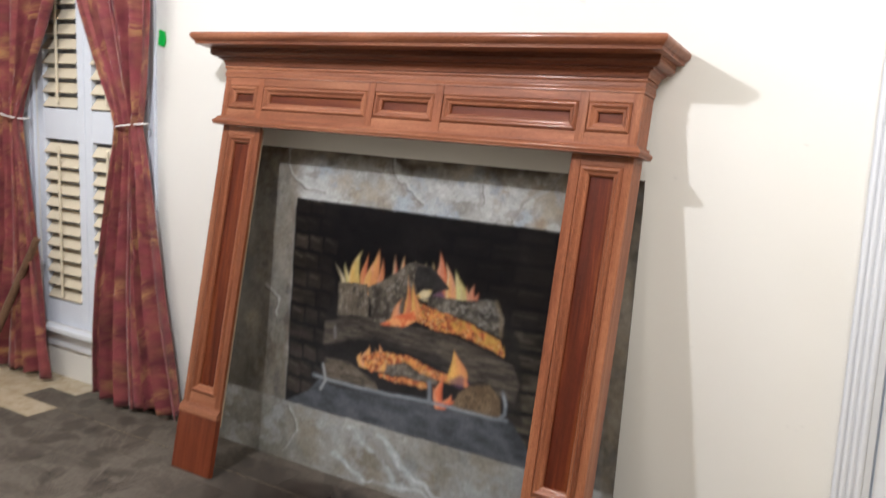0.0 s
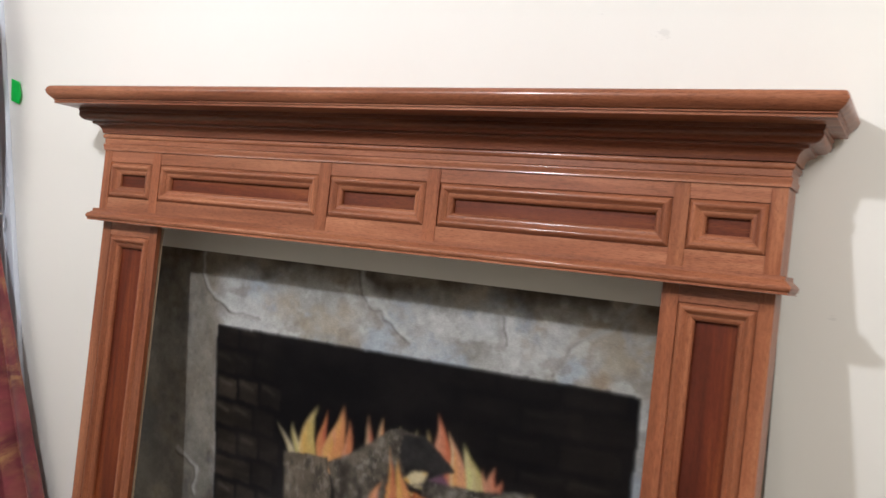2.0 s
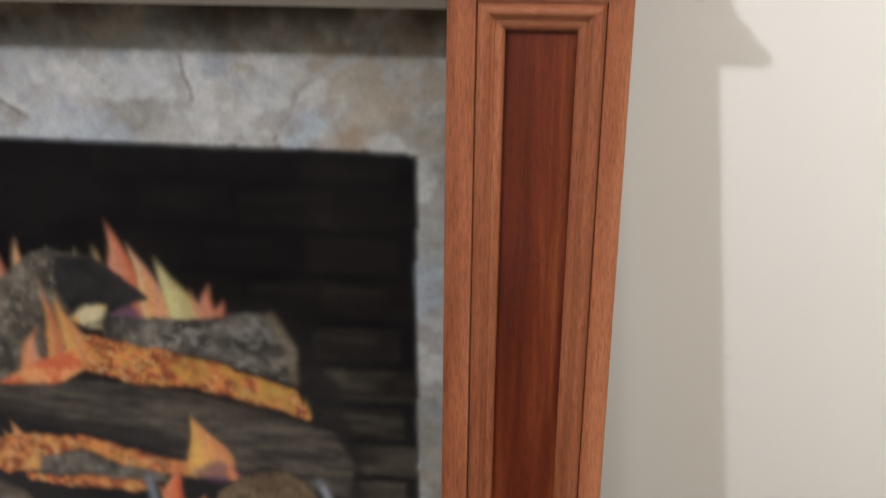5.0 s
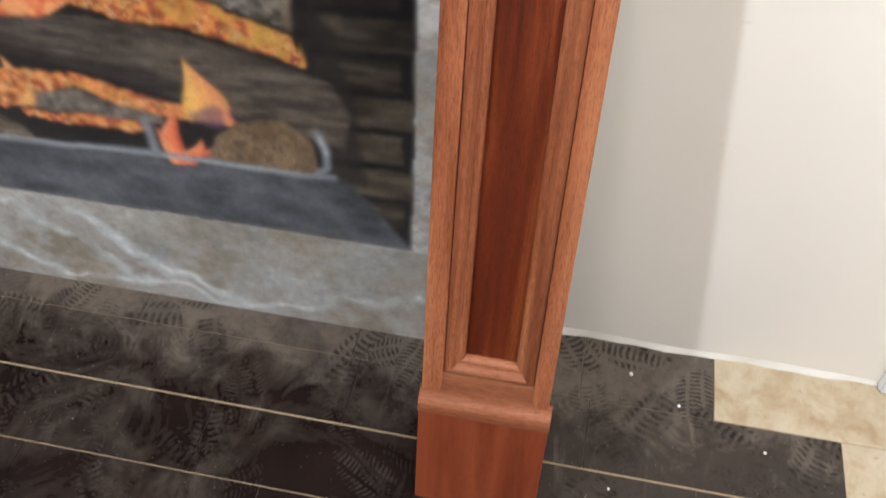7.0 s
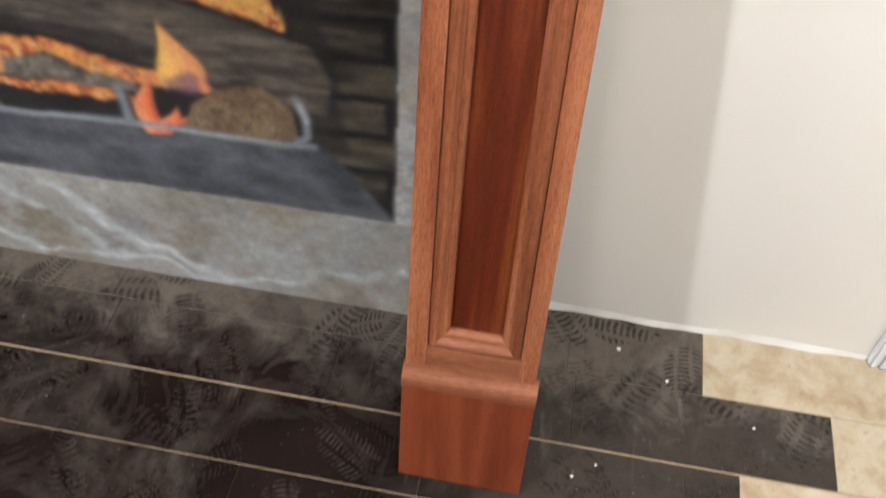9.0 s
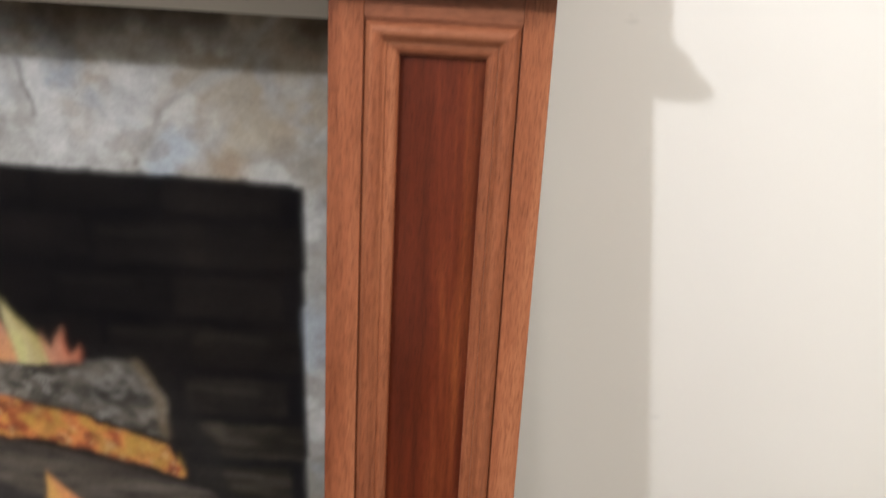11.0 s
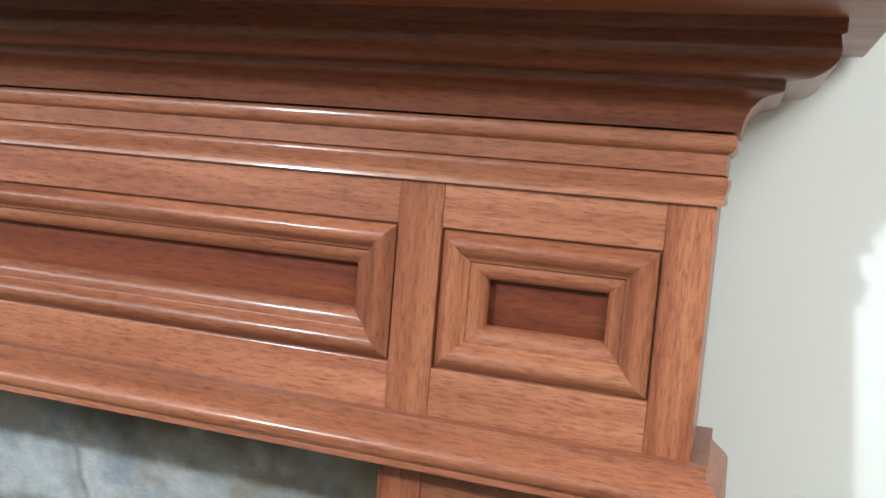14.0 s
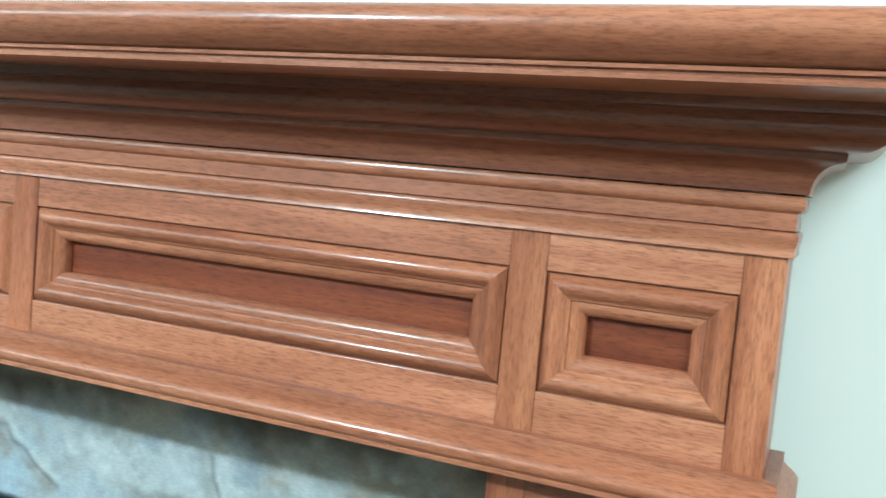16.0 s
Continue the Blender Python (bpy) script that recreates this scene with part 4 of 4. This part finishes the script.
# ---- curtains ----
def curtain(name, side, label):
    """A pleated panel gathered by a cord; side -1 hangs west of the window's middle, 1 east."""
    mid = -3.545
    levels = [(2.36, 0.02, 0.50), (1.89, 0.10, 0.59), (1.6, 0.235, 0.565), (1.40, 0.345, 0.535), (1.32, 0.372, 0.520), (1.24, 0.365, 0.535), (1.0, 0.315, 0.565), (0.6, 0.245, 0.620), (0.25, 0.205, 0.700), (0.028, 0.190, 0.748)]
    zs = np.linspace(2.36, 0.028, 84)
    lz = [k[0] for k in levels][::-1]
    inner = np.interp(zs, lz, [k[1] for k in levels][::-1])
    outer = np.interp(zs, lz, [k[2] for k in levels][::-1])
    cols = 72
    bm = bmesh.new()
    uv = bm.loops.layers.uv.new("cloth")
    grid = []
    for i, z in enumerate(zs):
        w = outer[i] - inner[i]
        row = []
        for j in range(cols + 1):
            u = j / cols
            ph = u * 6.0 * math.tau + 0.5 * math.sin(3 * z + side)
            amp = 0.014 + 0.062 * min(w, 0.45) * (0.75 + 0.25 * math.sin(7 * u + 2 * z))
            y = WALL_Y - 0.10 - amp * (math.sin(ph) + 0.5 * math.sin(1.7 * ph + 1.1)) - 0.012 * math.sin(2.1 * z + 4 * u)
            x = mid + side * (inner[i] + w * (u + 0.018 * math.sin(2 * ph)))
            zz = z + 0.012 * math.sin(9 * u + side) * (1 if i == len(zs) - 1 else 0)
            row.append(bm.verts.new((x, y, zz)))
        grid.append(row)
    for i in range(len(zs) - 1):
        for j in range(cols):
            fc = bm.faces.new((grid[i][j], grid[i][j + 1], grid[i + 1][j + 1], grid[i + 1][j]))
            for lp, (ii, jj) in zip(fc.loops, ((i, j), (i, j + 1), (i + 1, j + 1), (i + 1, j))):
                lp[uv].uv = (jj / cols * 0.95 + (0.4 if side > 0 else 0.0), zs[ii])
    root = thing(name, Matrix.Identity(4), label, "curtain", "curtains at the window")
    cloth = part("cloth", bm, brocade_mat, root, smooth=80)
    sol = cloth.modifiers.new("thickness", "SOLIDIFY")
    sol.thickness = 0.003
    # tie cord round the waist
    cx, rx = mid + side * 0.446, 0.088
    bm = bmesh.new()
    rings = []
    for k in range(33):
        a = math.tau * k / 32
        p = Vector((cx + rx * math.cos(a), WALL_Y - 0.082 + 0.052 * math.sin(a), 1.325 + 0.012 * math.cos(a) * side))
        rings.append([(p.x + 0.0045 * math.cos(a) * math.cos(b), p.y + 0.0045 * math.sin(a) * math.cos(b), p.z + 0.0045 * math.sin(b)) for b in (0, 1.05, 2.09, 3.14, 4.19, 5.24)])
    bm.free()
    part("tie_cord", loft(rings, caps=False), cord_white, root, "thin white tie cord", smooth=60)


curtain("curtain", 1, "wine-red and gold brocade curtain tied back with cord")
curtain("curtain", -1, "wine-red and gold brocade curtain tied back with cord")
rod = tagged(part("curtain_rod", loft([[(x, WALL_Y - 0.085 + 0.012 * math.cos(a), 2.365 + 0.012 * math.sin(a)) for a in np.linspace(0, math.tau, 12, False)] for x in (-4.3, -2.9)]), pole_wood, smooth=60),
             "dark wooden curtain rod above the window", "curtain rod")
for x in (-4.25, -2.95):
    part("bracket", box(x - 0.01, x + 0.01, WALL_Y - 0.085, WALL_Y, 2.35, 2.378, 0.002), pole_wood, rod)

# green tag on the wall beside the curtain
def tag():
    bm = bmesh.new()
    out = [(-0.024, -0.030), (0.020, -0.036), (0.032, -0.010), (0.020, 0.030), (-0.022, 0.036)]
    f = [bm.verts.new((x, -0.004 - 0.25 * max(0, x), z)) for x, z in out]
    g = [bm.verts.new((x, -0.001 - 0.25 * max(0, x), z)) for x, z in out]
    bm.faces.new(f)
    bm.faces.new(g[::-1])
    for i in range(5):
        bm.faces.new((f[i], g[i], g[(i + 1) % 5], f[(i + 1) % 5]))
    ob = part("tape_tag", bm, green_tape)
    ob.matrix_world = pose(-2.985, WALL_Y - 0.001, 1.712, 0, 6, 0)
    tagged(ob, "bright green paper tag stuck on the wall", "tag")


tag()

# wooden pole leaning beside the window
def pole():
    a, b = Vector((-4.19, 2.86, 0.0)), Vector((-3.755, 2.925, 0.735))
    d = (b - a).normalized()
    u = d.cross(Vector((0, 1, 0))).normalized()
    v = d.cross(u)
    rings = []
    for k in range(12):
        t = k / 11
        p = a + (b - a) * t
        r = 0.027 - 0.008 * t
        rings.append([tuple(p + r * (math.cos(q) * u + 0.8 * math.sin(q) * v)) for q in np.linspace(0, math.tau, 10, False)])
    tagged(part("wooden_pole", loft(rings), pole_wood, smooth=60), "worn brown wooden pole propped against the curtain", "pole")


pole()

# loose grit on the floor by the wall
random.seed(11)
for place, r, mat in (((-0.482, 3.035, 0.0), 0.006, grime), ((-0.46, 2.93, 0.0), 0.0035, caulk_white), ((-0.555, 2.985, 0.0), 0.0045, caulk_white), ((-0.30, 2.86, 0.0), 0.003, caulk_white), ((-2.08, 2.47, 0.0), 0.012, caulk_white), ((-0.62, 2.7, 0.0), 0.003, caulk_white), ((-0.58, 2.73, 0.0), 0.0025, caulk_white)):
    bm = bmesh.new()
    bmesh.ops.create_icosphere(bm, subdivisions=2, radius=r)
    for v in bm.verts:
        v.co *= random.uniform(0.75, 1.1)
        v.co.z *= 0.6
    low = min(v.co.z for v in bm.verts)
    for v in bm.verts:
        v.co.z -= low
    ob = part("grit", bm, mat)
    ob.location = place
    tagged(ob, "small crumb of plaster grit on the dusty floor", "grit", "grit on the floor")

# ---- floor pieces: dark planks let into cream stone ----
PITCH, LONG, GAP_X = 0.1515, 0.457, 0.0004
ROW_TOP = WALL_Y + 0.003
random.seed(7)
EAST = (-0.393, -0.158, -0.328, -0.328, -0.20, -0.36)
WEST = (-3.46, -3.66, -3.38, -3.58, -3.42, -3.7)


def seam(k):
    """Half the width of the joint below row k."""
    return 0.0021 if k == 1 else (0.0007, 0.0009, 0.0012)[k % 3]


plank_cache = {}


def lay(name, x0, x1, y0, y1, k, mat, top):
    low, high = seam(k), seam(k - 1)
    key = (name, round(x1 - x0, 4), round(y1 - y0, 4), low, high)
    if key not in plank_cache:
        plank_cache[key] = mesh_of(name, box(0, x1 - x0 - 2 * GAP_X, low, y1 - y0 - high, -0.02, top, 0.0009, 1), mat)
    o = new(name, plank_cache[key])
    o.parent = floor
    o.location = (x0 + GAP_X, y0, 0.0004 * random.uniform(-1, 0))


row = 0
y1 = ROW_TOP
while y1 > ROOM[2]:
    y0 = max(y1 - PITCH, ROOM[2])
    east, west = EAST[row % 6], WEST[row % 6]
    # dark rows carried on over unseen floor to cut bounce light on the mantel
    if row > 24:
        east = west = -2.0
    start = (-1.565 + LONG * 4 + (0.0 if row % 2 == 0 else 0.02)) - (0.0, 0.0, 0.23, 0.11)[row % 4]
    joints = [start - LONG * k for k in range(12)]
    marks = [east] + [j for j in joints if west + 0.05 < j < east - 0.05] + [west]
    if east > west:
        for a, b in zip(marks[1:], marks):
            lay("dark_plank", a, b, y0, y1, row, slate_mat, 0.0)
    x = east
    while x < ROOM[1]:
        e = min(x + 0.61, ROOM[1])
        lay("stone_tile", x, e, y0, y1, row, travertine_mat, -0.0004)
        x = e
    x = west
    while x > ROOM[0]:
        e = max(x - 0.61, ROOM[0])
        lay("stone_tile", e, x, y0, y1, row, travertine_mat, -0.0004)
        x = e
    y1 = y0
    row += 1
